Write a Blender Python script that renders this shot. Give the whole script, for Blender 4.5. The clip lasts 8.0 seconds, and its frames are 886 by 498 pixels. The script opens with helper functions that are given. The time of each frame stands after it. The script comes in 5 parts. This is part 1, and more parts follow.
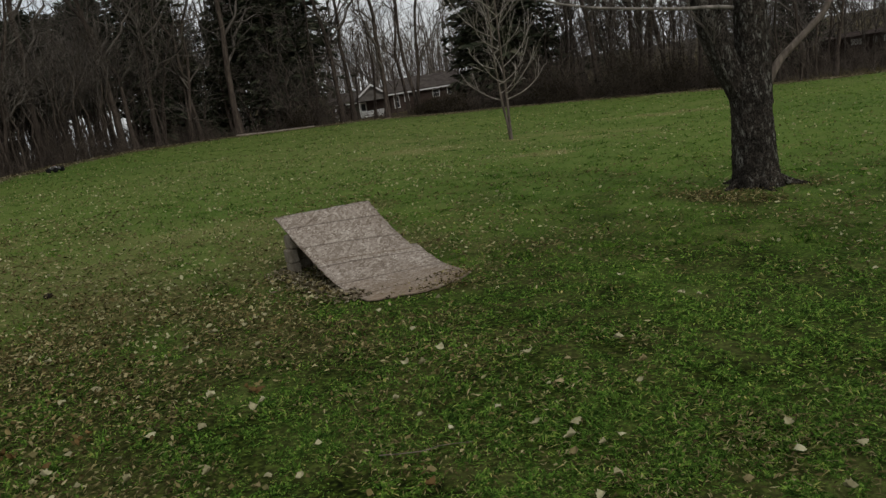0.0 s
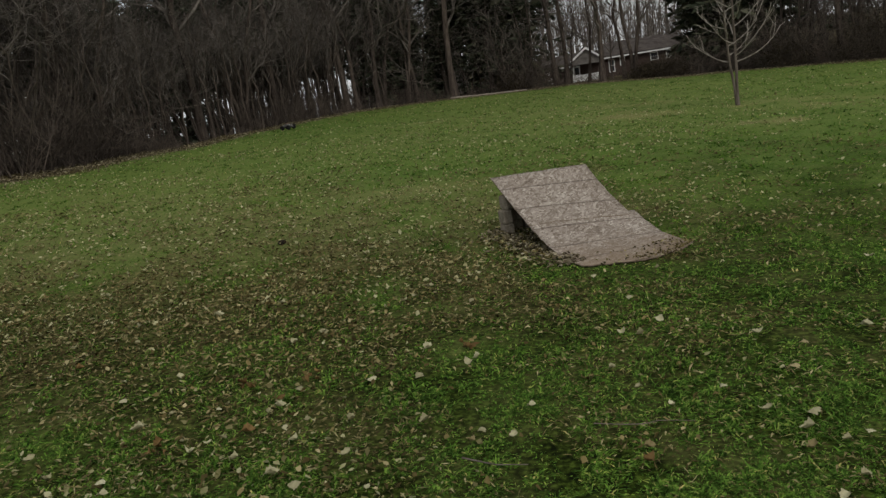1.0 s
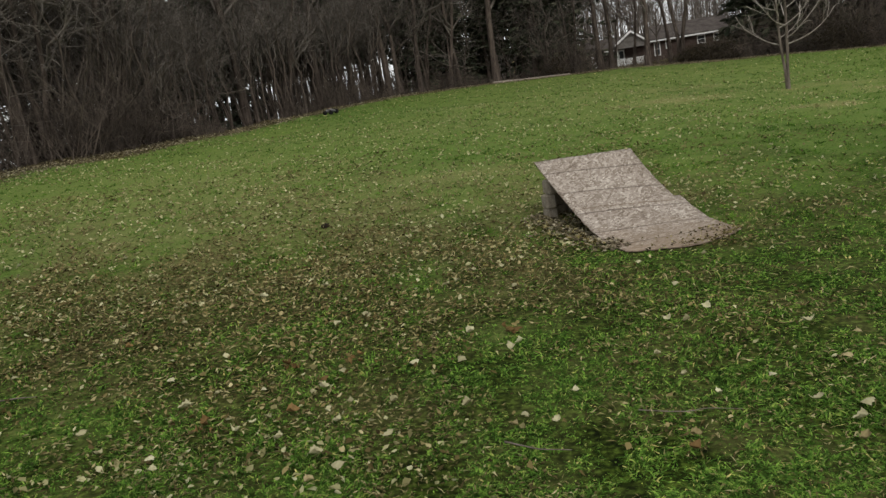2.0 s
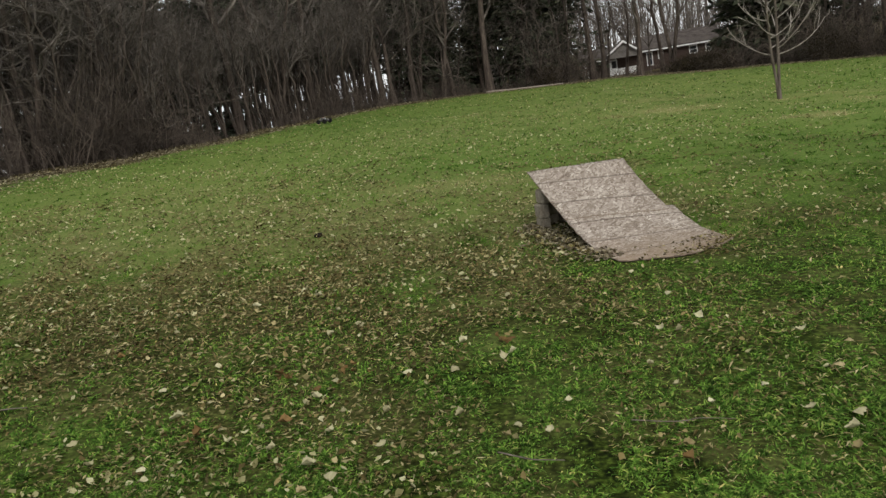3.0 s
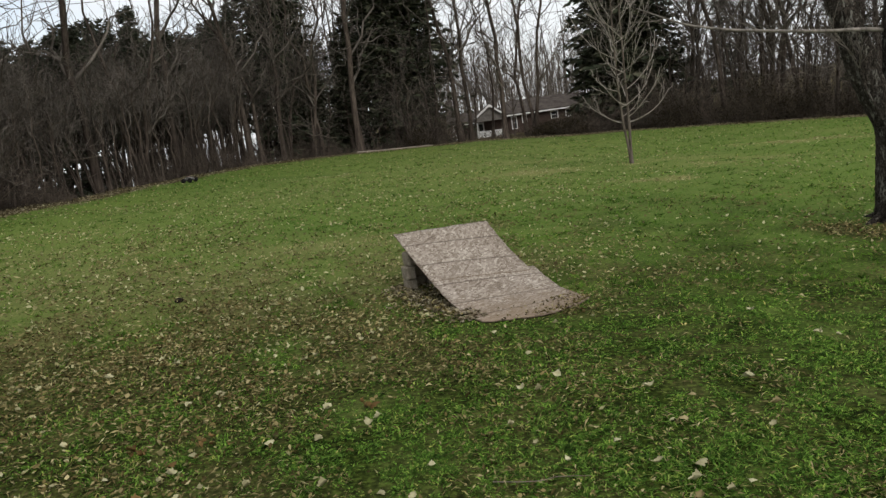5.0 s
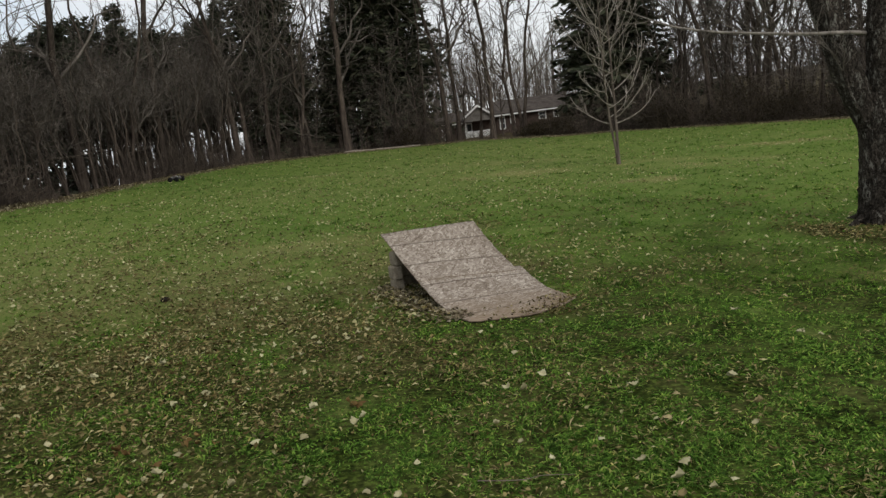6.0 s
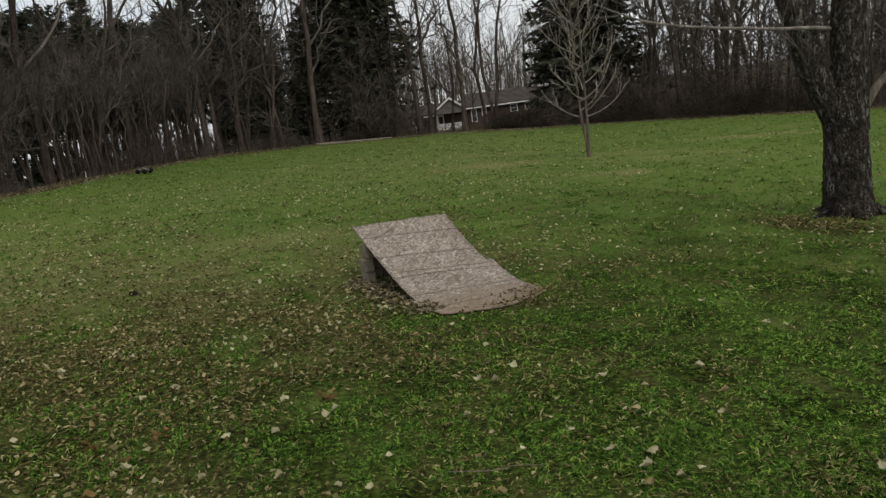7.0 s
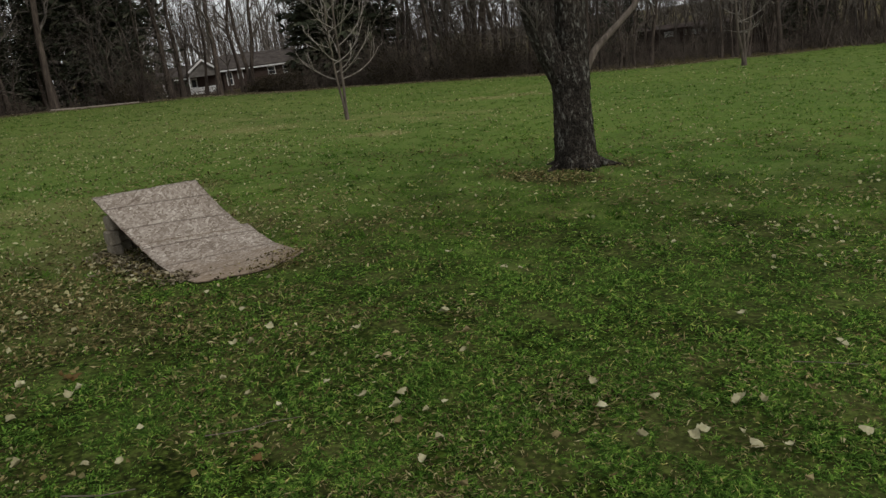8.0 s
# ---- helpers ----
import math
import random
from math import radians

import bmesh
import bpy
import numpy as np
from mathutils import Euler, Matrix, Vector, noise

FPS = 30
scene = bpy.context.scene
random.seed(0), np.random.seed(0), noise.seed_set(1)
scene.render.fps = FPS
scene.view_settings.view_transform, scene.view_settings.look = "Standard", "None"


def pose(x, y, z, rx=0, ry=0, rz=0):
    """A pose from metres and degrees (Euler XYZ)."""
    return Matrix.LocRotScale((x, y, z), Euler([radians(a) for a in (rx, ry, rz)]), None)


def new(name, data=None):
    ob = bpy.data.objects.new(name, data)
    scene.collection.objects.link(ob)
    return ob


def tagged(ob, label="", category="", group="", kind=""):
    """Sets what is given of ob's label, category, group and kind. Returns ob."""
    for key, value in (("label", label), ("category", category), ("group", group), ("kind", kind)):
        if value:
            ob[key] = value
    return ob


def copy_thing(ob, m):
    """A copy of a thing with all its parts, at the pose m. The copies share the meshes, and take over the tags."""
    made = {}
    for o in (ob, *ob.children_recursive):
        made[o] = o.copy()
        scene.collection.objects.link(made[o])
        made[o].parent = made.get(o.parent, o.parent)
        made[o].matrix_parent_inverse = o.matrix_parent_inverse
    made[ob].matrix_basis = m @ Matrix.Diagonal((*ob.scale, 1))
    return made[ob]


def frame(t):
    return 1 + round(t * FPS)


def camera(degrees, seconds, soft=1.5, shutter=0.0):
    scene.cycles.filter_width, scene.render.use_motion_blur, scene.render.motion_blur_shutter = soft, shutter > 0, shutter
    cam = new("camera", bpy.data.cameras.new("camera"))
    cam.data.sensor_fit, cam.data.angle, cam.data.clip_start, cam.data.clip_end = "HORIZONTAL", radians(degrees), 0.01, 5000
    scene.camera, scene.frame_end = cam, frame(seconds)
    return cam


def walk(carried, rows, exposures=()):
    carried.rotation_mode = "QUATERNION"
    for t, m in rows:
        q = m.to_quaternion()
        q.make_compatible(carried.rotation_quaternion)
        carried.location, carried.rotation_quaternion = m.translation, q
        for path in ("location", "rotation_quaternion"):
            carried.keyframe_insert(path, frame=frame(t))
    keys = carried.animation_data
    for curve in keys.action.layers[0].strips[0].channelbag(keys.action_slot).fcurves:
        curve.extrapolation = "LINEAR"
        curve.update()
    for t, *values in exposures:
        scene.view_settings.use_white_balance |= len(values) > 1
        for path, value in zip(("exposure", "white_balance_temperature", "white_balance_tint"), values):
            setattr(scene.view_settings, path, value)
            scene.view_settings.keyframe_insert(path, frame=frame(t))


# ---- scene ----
# ---------------------------------------------------------------- camera
cam = camera(58.51, 8.0, soft=1.45)
# seconds, eye x, y, z, pitch, lean to the right, yaw
PATH = [
    (0.0, 0.0455, -0.046, 1.7903, -12.079, 9.195, -5.982),
    (0.5, -0.0132, 0.0404, 1.8004, -8.568, 9.776, 2.931),
    (1.0, -0.0639, 0.0326, 1.767, -12.212, 9.175, 9.195),
    (1.2, -0.075, 0.042, 1.748, -13.32, 9.28, 11.36),
    (2.3, -0.0838, 0.0437, 1.7571, -12.57, 9.4, 12.347),
    (2.5, -0.0838, 0.0437, 1.7571, -12.483, 9.409, 12.215),
    (3.0, -0.0806, 0.0438, 1.7607, -12.22, 9.296, 11.761),
    (3.5, -0.072, 0.0427, 1.769, -11.618, 8.871, 10.358),
    (4.0, -0.0604, 0.04, 1.776, -10.906, 8.624, 8.602),
    (4.5, -0.0346, 0.0307, 1.79, -10.017, 8.207, 5.124),
    (5.0, -0.0113, 0.0168, 1.7991, -9.432, 8.124, 1.881),
    (5.2, -0.009, 0.013, 1.7991, -9.444, 7.95, 1.422),
    (6.3, 0.0, 0.0, 1.8, -9.719, 7.8, 0.581),
    (6.5, 0.0, 0.0, 1.8, -9.911, 7.8, 0.0),
    (7.0, 0.0033, -0.0104, 1.8013, -10.358, 7.587, -0.968),
    (7.5, 0.0313, -0.0501, 1.7973, -11.708, 7.567, -4.617),
    (8.0, 0.101, -0.152, 1.778, -15.088, 7.244, -17.50),
]
EXPOSURES = [(0.0, -0.2), (0.5, -0.1), (1.0, -0.05), (2.5, 0.65), (4.0, 0.6), (5.0, 0.44), (6.5, 0.18), (8.0, 0.03)]
walk(cam, [(t, pose(x, y, z, 90 + p, 0, yaw) @ pose(0, 0, 0, 0, 0, -lean)) for t, x, y, z, p, lean, yaw in PATH], EXPOSURES)

# ---------------------------------------------------------------- light
SUN_EL, SUN_AZ = 38.0, 150.0
world = bpy.data.worlds.new("sky")
scene.world = world
world.use_nodes = True
nt = world.node_tree
nt.nodes.clear()
N = nt.nodes.new
out, bg, sky = N("ShaderNodeOutputWorld"), N("ShaderNodeBackground"), N("ShaderNodeTexSky")
sky.sky_type, sky.sun_disc = "NISHITA", False
sky.sun_elevation, sky.sun_rotation = radians(SUN_EL), radians(SUN_AZ)
co, mp, cl, ramp, mix = N("ShaderNodeTexCoord"), N("ShaderNodeMapping"), N("ShaderNodeTexNoise"), N("ShaderNodeValToRGB"), N("ShaderNodeMix")
mp.inputs["Scale"].default_value = (2.2, 2.2, 6.0)
cl.inputs["Scale"].default_value, cl.inputs["Detail"].default_value = 1.6, 6.0
ramp.color_ramp.elements[0].position, ramp.color_ramp.elements[0].color = 0.30, (0.62, 0.62, 0.62, 1)
ramp.color_ramp.elements[1].position, ramp.color_ramp.elements[1].color = 0.52, (0.94, 0.94, 0.94, 1)
mix.data_type = "RGBA"
mix.inputs["B"].default_value = (6.85, 7.0, 7.15, 1)
L = nt.links.new
L(co.outputs["Generated"], mp.inputs[0]); L(mp.outputs[0], cl.inputs["Vector"]); L(cl.outputs[0], ramp.inputs[0])
L(ramp.outputs[0], mix.inputs["Factor"]); L(sky.outputs[0], mix.inputs["A"]); L(mix.outputs["Result"], bg.inputs[0]); L(bg.outputs[0], out.inputs[0])
bg.inputs[1].default_value = 0.104
sun = new("sun", bpy.data.lights.new("sun", "SUN"))
sun.data.energy, sun.data.angle, sun.data.color = 1.0, radians(25), (1.0, 0.96, 0.9)
sun.matrix_world = pose(0, 0, 30, 90 - SUN_EL, 0, 180 - SUN_AZ)

# ---------------------------------------------------------------- small helpers
RNG = np.random.default_rng(7)


def mesh_from(name, v, f, material=None, smooth=False):
    """A mesh from vertex and face arrays with one face size."""
    v, f = np.asarray(v, float).reshape(-1, 3), np.asarray(f, int)
    me = bpy.data.meshes.new(name)
    me.vertices.add(len(v)); me.vertices.foreach_set("co", v.ravel())
    me.loops.add(f.size); me.loops.foreach_set("vertex_index", f.ravel().astype(np.int32))
    me.polygons.add(len(f)); me.polygons.foreach_set("loop_start", (np.arange(len(f)) * f.shape[1]).astype(np.int32))
    if smooth:
        me.polygons.foreach_set("use_smooth", np.ones(len(f), bool))
    me.update(calc_edges=True)
    if material:
        me.materials.append(material)
    return me


def from_bm(name, bm, material, smooth=False):
    me = bpy.data.meshes.new(name)
    bm.normal_update()
    bm.to_mesh(me); bm.free()
    me.materials.append(material)
    if smooth:
        me.polygons.foreach_set("use_smooth", np.ones(len(me.polygons), bool))
    return me


def part(name, me, parent, label="", m=None):
    ob = new(name, me)
    ob.parent = parent
    if m is not None:
        ob.matrix_basis = m
    return tagged(ob, label)


def box(bm, x0, x1, y0, y1, z0, z1, bevel=0.0, m=None):
    geo = bmesh.ops.create_cube(bm, size=1.0, matrix=Matrix.Translation(((x0 + x1) / 2, (y0 + y1) / 2, (z0 + z1) / 2)) @ Matrix.Diagonal((x1 - x0, y1 - y0, z1 - z0, 1)))
    vs = geo["verts"]
    if bevel:
        es = list({e for w in vs for e in w.link_edges})
        r = bmesh.ops.bevel(bm, geom=es, offset=bevel, segments=2, affect="EDGES")
        vs = list({w for fc in r["faces"] for w in fc.verts} | {w for w in vs if w.is_valid})
    if m is not None:
        bmesh.ops.transform(bm, matrix=m, verts=[w for w in vs if w.is_valid])
    return bm


def box_mesh(name, dims, material, bevel=0.0):
    return from_bm(name, box(bmesh.new(), *dims, bevel), material)


def tubes(P, R, sides):
    """Tapered tubes along T lines of n points: P (T, n, 3), R (T, n). Vertices and quads."""
    P, R = np.asarray(P, float), np.asarray(R, float)
    T, n = R.shape
    tan = np.gradient(P, axis=1)
    tan /= np.linalg.norm(tan, axis=2, keepdims=True) + 1e-9
    ref = np.where(np.abs(tan[:, :1, 2:3]) > 0.8, np.array([1.0, 0.1, 0.0]), np.array([0.05, 0.1, 1.0]))
    u = np.cross(tan, ref); u /= np.linalg.norm(u, axis=2, keepdims=True) + 1e-9
    w = np.cross(tan, u)
    a = np.linspace(0, 2 * np.pi, sides, endpoint=False)
    ring = P[:, :, None] + R[:, :, None, None] * (np.cos(a)[None, None, :, None] * u[:, :, None] + np.sin(a)[None, None, :, None] * w[:, :, None])
    i = np.arange(T * n * sides).reshape(T, n, sides)
    nx = np.roll(i, -1, axis=2)
    f = np.stack([i[:, :-1], nx[:, :-1], nx[:, 1:], i[:, 1:]], -1).reshape(-1, 4)
    return ring.reshape(-1, 3), f


def joined(pieces):
    v, f, o = [], [], 0
    for a, b in pieces:
        v.append(a); f.append(b + o); o += len(a)
    return np.concatenate(v), np.concatenate(f)


def unit(a):
    return a / (np.linalg.norm(a, axis=-1, keepdims=True) + 1e-9)


def offshoots(rng, P, R, count, lo, hi, length, spread, lift, n, thin=0.55, wob=0.06):
    """Branches from each of the parent lines P, R: count on each between the shares lo and hi of its length."""
    T, m = R.shape
    k = np.repeat(np.arange(T), count)
    s = lo + (hi - lo) * rng.random(len(k))
    q = s * (m - 1)
    i = np.clip(q.astype(int), 0, m - 2); g = (q - i)[:, None]
    start = P[k, i] * (1 - g) + P[k, i + 1] * g
    rad = (R[k, i] * (1 - g[:, 0]) + R[k, i + 1] * g[:, 0]) * thin
    tan = unit(P[k, i + 1] - P[k, i])
    perp = unit(np.cross(tan, unit(rng.normal(size=(len(k), 3)))))
    ang = spread * (0.7 + 0.6 * rng.random(len(k)))[:, None]
    way = unit(tan * np.cos(ang) + perp * np.sin(ang) + np.array([0, 0, lift * 0.4]))
    plen = np.linalg.norm(np.diff(P, axis=1), axis=2).sum(1)[k]
    ln = (plen * length * (0.55 + 0.8 * rng.random(len(k))) * (1.15 - 0.6 * s))[:, None, None]
    t = np.linspace(0, 1, n)[None, :, None]
    out = start[:, None] + way[:, None] * ln * t + np.array([0, 0, 1.0]) * ln * lift * 0.45 * t ** 2
    out += np.cumsum(rng.normal(size=(len(k), n, 3)), axis=1) * ln * wob * t
    return out, rad[:, None] * (1 - 0.72 * t[..., 0])

# ---------------------------------------------------------------- materials


def material(name, rough=0.8):
    m = bpy.data.materials.new(name)
    m.use_nodes = True
    b = m.node_tree.nodes["Principled BSDF"]
    b.inputs["Roughness"].default_value = rough
    b.inputs["Specular IOR Level"].default_value = 0.04
    return m, m.node_tree, b


def node(t, kind, **kw):
    nd = t.nodes.new("ShaderNode" + kind)
    for key, value in kw.items():
        nd.inputs[key.replace("_", " ")].default_value = value
    return nd


def stops(t, source, colours):
    r = t.nodes.new("ShaderNodeValToRGB")
    e = r.color_ramp.elements
    while len(e) < len(colours):
        e.new(0.5)
    for el, (p, c) in zip(e, colours):
        el.position, el.color = p, (*c, 1)
    t.links.new(source, r.inputs[0])
    return r.outputs[0]


def blend(t, fac, a, b, kind="MIX"):
    mx = t.nodes.new("ShaderNodeMix")
    mx.data_type, mx.blend_type = "RGBA", kind
    for socket, value in ((mx.inputs["Factor"], fac), (mx.inputs["A"], a), (mx.inputs["B"], b)):
        if isinstance(value, (int, float)):
            socket.default_value = value
        elif isinstance(value, tuple):
            socket.default_value = (*value, 1)
        else:
            t.links.new(value, socket)
    return mx.outputs["Result"]


def noise_of(t, scale, detail=5.0, stretch=None, space="Object", rough=0.55):
    c = t.nodes.new("ShaderNodeTexCoord")
    src = c.outputs[space]
    if stretch:
        mpn = t.nodes.new("ShaderNodeMapping")
        mpn.inputs["Scale"].default_value = stretch
        t.links.new(src, mpn.inputs[0]); src = mpn.outputs[0]
    nz = node(t, "TexNoise", Scale=scale, Detail=detail, Roughness=rough)
    t.links.new(src, nz.inputs["Vector"])
    return nz.outputs[0]


def bump(t, b, height, strength, distance):
    bp = node(t, "Bump", Strength=strength, Distance=distance)
    t.links.new(height, bp.inputs["Height"]); t.links.new(bp.outputs[0], b.inputs["Normal"])


def speckled(name, colours, scale, rough=0.85, stretch=None, relief=0.0, fine=None):
    """A surface whose colour wanders between some tones at one scale, with a finer grain over it."""
    m, t, b = material(name, rough)
    big = noise_of(t, scale, 4.0, stretch)
    c = stops(t, big, colours)
    grain = noise_of(t, scale * (fine or 7.0), 6.0, stretch)
    c = blend(t, 0.55, c, stops(t, grain, [(0.25, (0.35, 0.35, 0.35)), (0.7, (1.25, 1.22, 1.18))]), "MULTIPLY")
    t.links.new(c, b.inputs["Base Color"])
    if relief:
        bump(t, b, grain, 0.6, relief)
    return m


def bark(name, dark, light, scale, lichen=0.0, relief=0.02):
    m, t, b = material(name, 0.92)
    ridges = noise_of(t, scale, 6.0, (1, 1, 0.16), rough=0.65)
    c = stops(t, ridges, [(0.3, dark), (0.68, light)])
    broad = noise_of(t, scale * 0.12, 3.0)
    c = blend(t, 0.5, c, stops(t, broad, [(0.3, (0.55, 0.52, 0.5)), (0.7, (1.3, 1.25, 1.2))]), "MULTIPLY")
    if lichen:
        spots = noise_of(t, scale * 0.8, 9.0, (1, 1, 0.7), rough=0.8)
        c = blend(t, stops(t, spots, [(0.60, (0, 0, 0)), (0.74, (lichen, lichen, lichen))]), c, (0.22, 0.225, 0.185))
    info = t.nodes.new("ShaderNodeObjectInfo")
    c = blend(t, 0.5, c, stops(t, info.outputs["Random"], [(0.0, (0.6, 0.58, 0.56)), (1.0, (1.35, 1.3, 1.25))]), "MULTIPLY")
    t.links.new(c, b.inputs["Base Color"])
    bump(t, b, ridges, 0.9, relief)
    return m


def rugged_bark():
    """Old bark: plates parted by deep cracks, flecked with pale lichen."""
    m, t, b = material("rugged_bark", 0.92)
    c = t.nodes.new("ShaderNodeTexCoord")
    bend = node(t, "TexNoise", Scale=6.0, Detail=3.0)
    t.links.new(c.outputs["Object"], bend.inputs["Vector"])
    mpn = t.nodes.new("ShaderNodeMapping")
    mpn.inputs["Scale"].default_value = (1, 1, 0.3)
    t.links.new(blend(t, 0.3, c.outputs["Object"], bend.outputs["Color"]), mpn.inputs[0])
    vo = node(t, "TexVoronoi", Scale=36.0, Randomness=1.0)
    vo.feature = "DISTANCE_TO_EDGE"
    t.links.new(mpn.outputs[0], vo.inputs["Vector"])
    plates = stops(t, vo.outputs["Distance"], [(0.0, (0.25, 0.25, 0.25)), (0.14, (1, 1, 1))])
    grain = noise_of(t, 34.0, 7.0, (1, 1, 0.5), rough=0.7)
    tone = stops(t, grain, [(0.3, (0.016, 0.0135, 0.011)), (0.52, (0.055, 0.047, 0.039)), (0.75, (0.15, 0.130, 0.108))])
    col = blend(t, plates, (0.005, 0.0042, 0.0035), tone)
    broad = noise_of(t, 2.3, 4.0)
    col = blend(t, 0.6, col, stops(t, broad, [(0.35, (0.5, 0.5, 0.5)), (0.65, (1.3, 1.25, 1.2))]), "MULTIPLY")
    fleck, where = noise_of(t, 17.0, 9.0, (1, 1, 0.4), rough=0.75), noise_of(t, 2.6, 3.0)
    spots = blend(t, 1.0, stops(t, fleck, [(0.535, (0, 0, 0)), (0.60, (0.85, 0.85, 0.85))]), stops(t, where, [(0.40, (0, 0, 0)), (0.5, (1, 1, 1))]), "MULTIPLY")
    col = blend(t, spots, col, (0.23, 0.22, 0.19))
    t.links.new(col, b.inputs["Base Color"])
    bump(t, b, blend(t, 0.35, plates, grain), 1.0, 0.03)
    return m


def by_island(name, colours, rough=0.75, trans=0.0, tuft=0.0):
    m, t, b = material(name, rough)
    g = t.nodes.new("ShaderNodeNewGeometry")
    c = stops(t, g.outputs["Random Per Island"], colours)
    broad = noise_of(t, 0.55, 4.0)
    c = blend(t, 0.6, c, stops(t, broad, [(0.3, (0.62, 0.66, 0.6)), (0.7, (1.3, 1.22, 1.15))]), "MULTIPLY")
    if tuft:
        # each tuft has a tone of its own; the darkest paint in shade between tufts
        c = blend(t, 1.0, c, stops(t, noise_of(t, tuft, 2.0), [(0.37, (0.30, 0.36, 0.28)), (0.5, (0.95, 0.97, 0.92)), (0.63, (1.75, 1.62, 1.42))]), "MULTIPLY")
    t.links.new(c, b.inputs["Base Color"])
    if trans:
        thin, both = t.nodes.new("ShaderNodeBsdfTranslucent"), t.nodes.new("ShaderNodeMixShader")
        t.links.new(c, thin.inputs["Color"])
        both.inputs[0].default_value = trans
        t.links.new(b.outputs[0], both.inputs[1]); t.links.new(thin.outputs[0], both.inputs[2])
        t.links.new(both.outputs[0], t.nodes["Material Output"].inputs["Surface"])
    return m


M_BARK_BIG = rugged_bark()
M_BARK_WOOD = bark("bark_woodland", (0.024, 0.019, 0.016), (0.122, 0.101, 0.085), 9.0, 0.3)
M_BARK_PALE = bark("bark_sapling", (0.12, 0.108, 0.096), (0.36, 0.332, 0.298), 14.0, 0.0, 0.006)
M_BARK_STEM = bark("bark_sapling_stem", (0.042, 0.035, 0.029), (0.165, 0.142, 0.120), 14.0, 0.0, 0.006)
M_BARK_YOUNG = bark("bark_young_trunk", (0.05, 0.041, 0.034), (0.20, 0.172, 0.145), 14.0, 0.0, 0.006)
M_STRAW = by_island("dead_grass", [(0.0, (0.035, 0.028, 0.011)), (0.5, (0.125, 0.10, 0.042)), (0.85, (0.24, 0.205, 0.095)), (1.0, (0.40, 0.35, 0.19))], 0.85)
M_STRAW_PALE = by_island("faded_grass", [(0.0, (0.22, 0.21, 0.08)), (0.5, (0.33, 0.305, 0.14)), (1.0, (0.50, 0.455, 0.26))], 0.85, 0.2)
M_TWIG = speckled("twigs", [(0.3, (0.045, 0.039, 0.033)), (0.7, (0.215, 0.188, 0.162))], 1.1)
M_BRUSH = speckled("brush_twigs", [(0.3, (0.034, 0.028, 0.023)), (0.7, (0.160, 0.131, 0.107))], 0.8)
M_NEEDLE = by_island("conifer_needles", [(0.0, (0.024, 0.030, 0.019)), (0.6, (0.060, 0.068, 0.044)), (1.0, (0.125, 0.122, 0.086))], 0.7)
# lighter, greyer needles: haze over the pine line, put into their colour
M_NEEDLE_HAZED = by_island("pine_needles", [(0.0, (0.050, 0.058, 0.042)), (0.6, (0.10, 0.112, 0.080)), (1.0, (0.18, 0.185, 0.135))], 0.75, 0.35)
M_GRASS = by_island("grass_blades", [(0.0, (0.021, 0.047, 0.007)), (0.5, (0.081, 0.168, 0.025)), (0.82, (0.139, 0.244, 0.045)), (0.95, (0.205, 0.252, 0.067)), (1.0, (0.38, 0.33, 0.14))], 0.8, 0.12, 30.0)
M_GRASS_FAR = by_island("even_grass_blades", [(0.0, (0.068, 0.142, 0.022)), (0.5, (0.090, 0.176, 0.029)), (0.85, (0.119, 0.214, 0.043)), (0.94, (0.22, 0.25, 0.065)), (1.0, (0.36, 0.34, 0.18))], 0.8, 0.4, 9.0)
# paler, yellower blades: the far lawn's lightness at a low view, painted in
M_GRASS_FAR_PALE = by_island("drier_grass_blades", [(0.0, (0.084, 0.150, 0.032)), (0.5, (0.108, 0.187, 0.045)), (0.85, (0.143, 0.224, 0.066)), (0.93, (0.235, 0.27, 0.095)), (1.0, (0.40, 0.37, 0.20))], 0.8, 0.4, 7.0)
M_LEAF = by_island("fallen_leaf_tan", [(0.0, (0.09, 0.075, 0.035)), (0.3, (0.24, 0.22, 0.10)), (0.7, (0.42, 0.40, 0.21)), (1.0, (0.60, 0.57, 0.36))], 0.7, 0.3)
M_DRIFT = by_island("drifted_leaves", [(0.0, (0.05, 0.04, 0.025)), (0.4, (0.13, 0.108, 0.068)), (0.8, (0.27, 0.235, 0.16)), (1.0, (0.40, 0.36, 0.26))], 0.8)
M_LITTER = by_island("leaf_litter_brown", [(0.0, (0.030, 0.023, 0.009)), (0.5, (0.125, 0.098, 0.038)), (0.85, (0.25, 0.205, 0.09)), (1.0, (0.42, 0.365, 0.20))], 0.8)


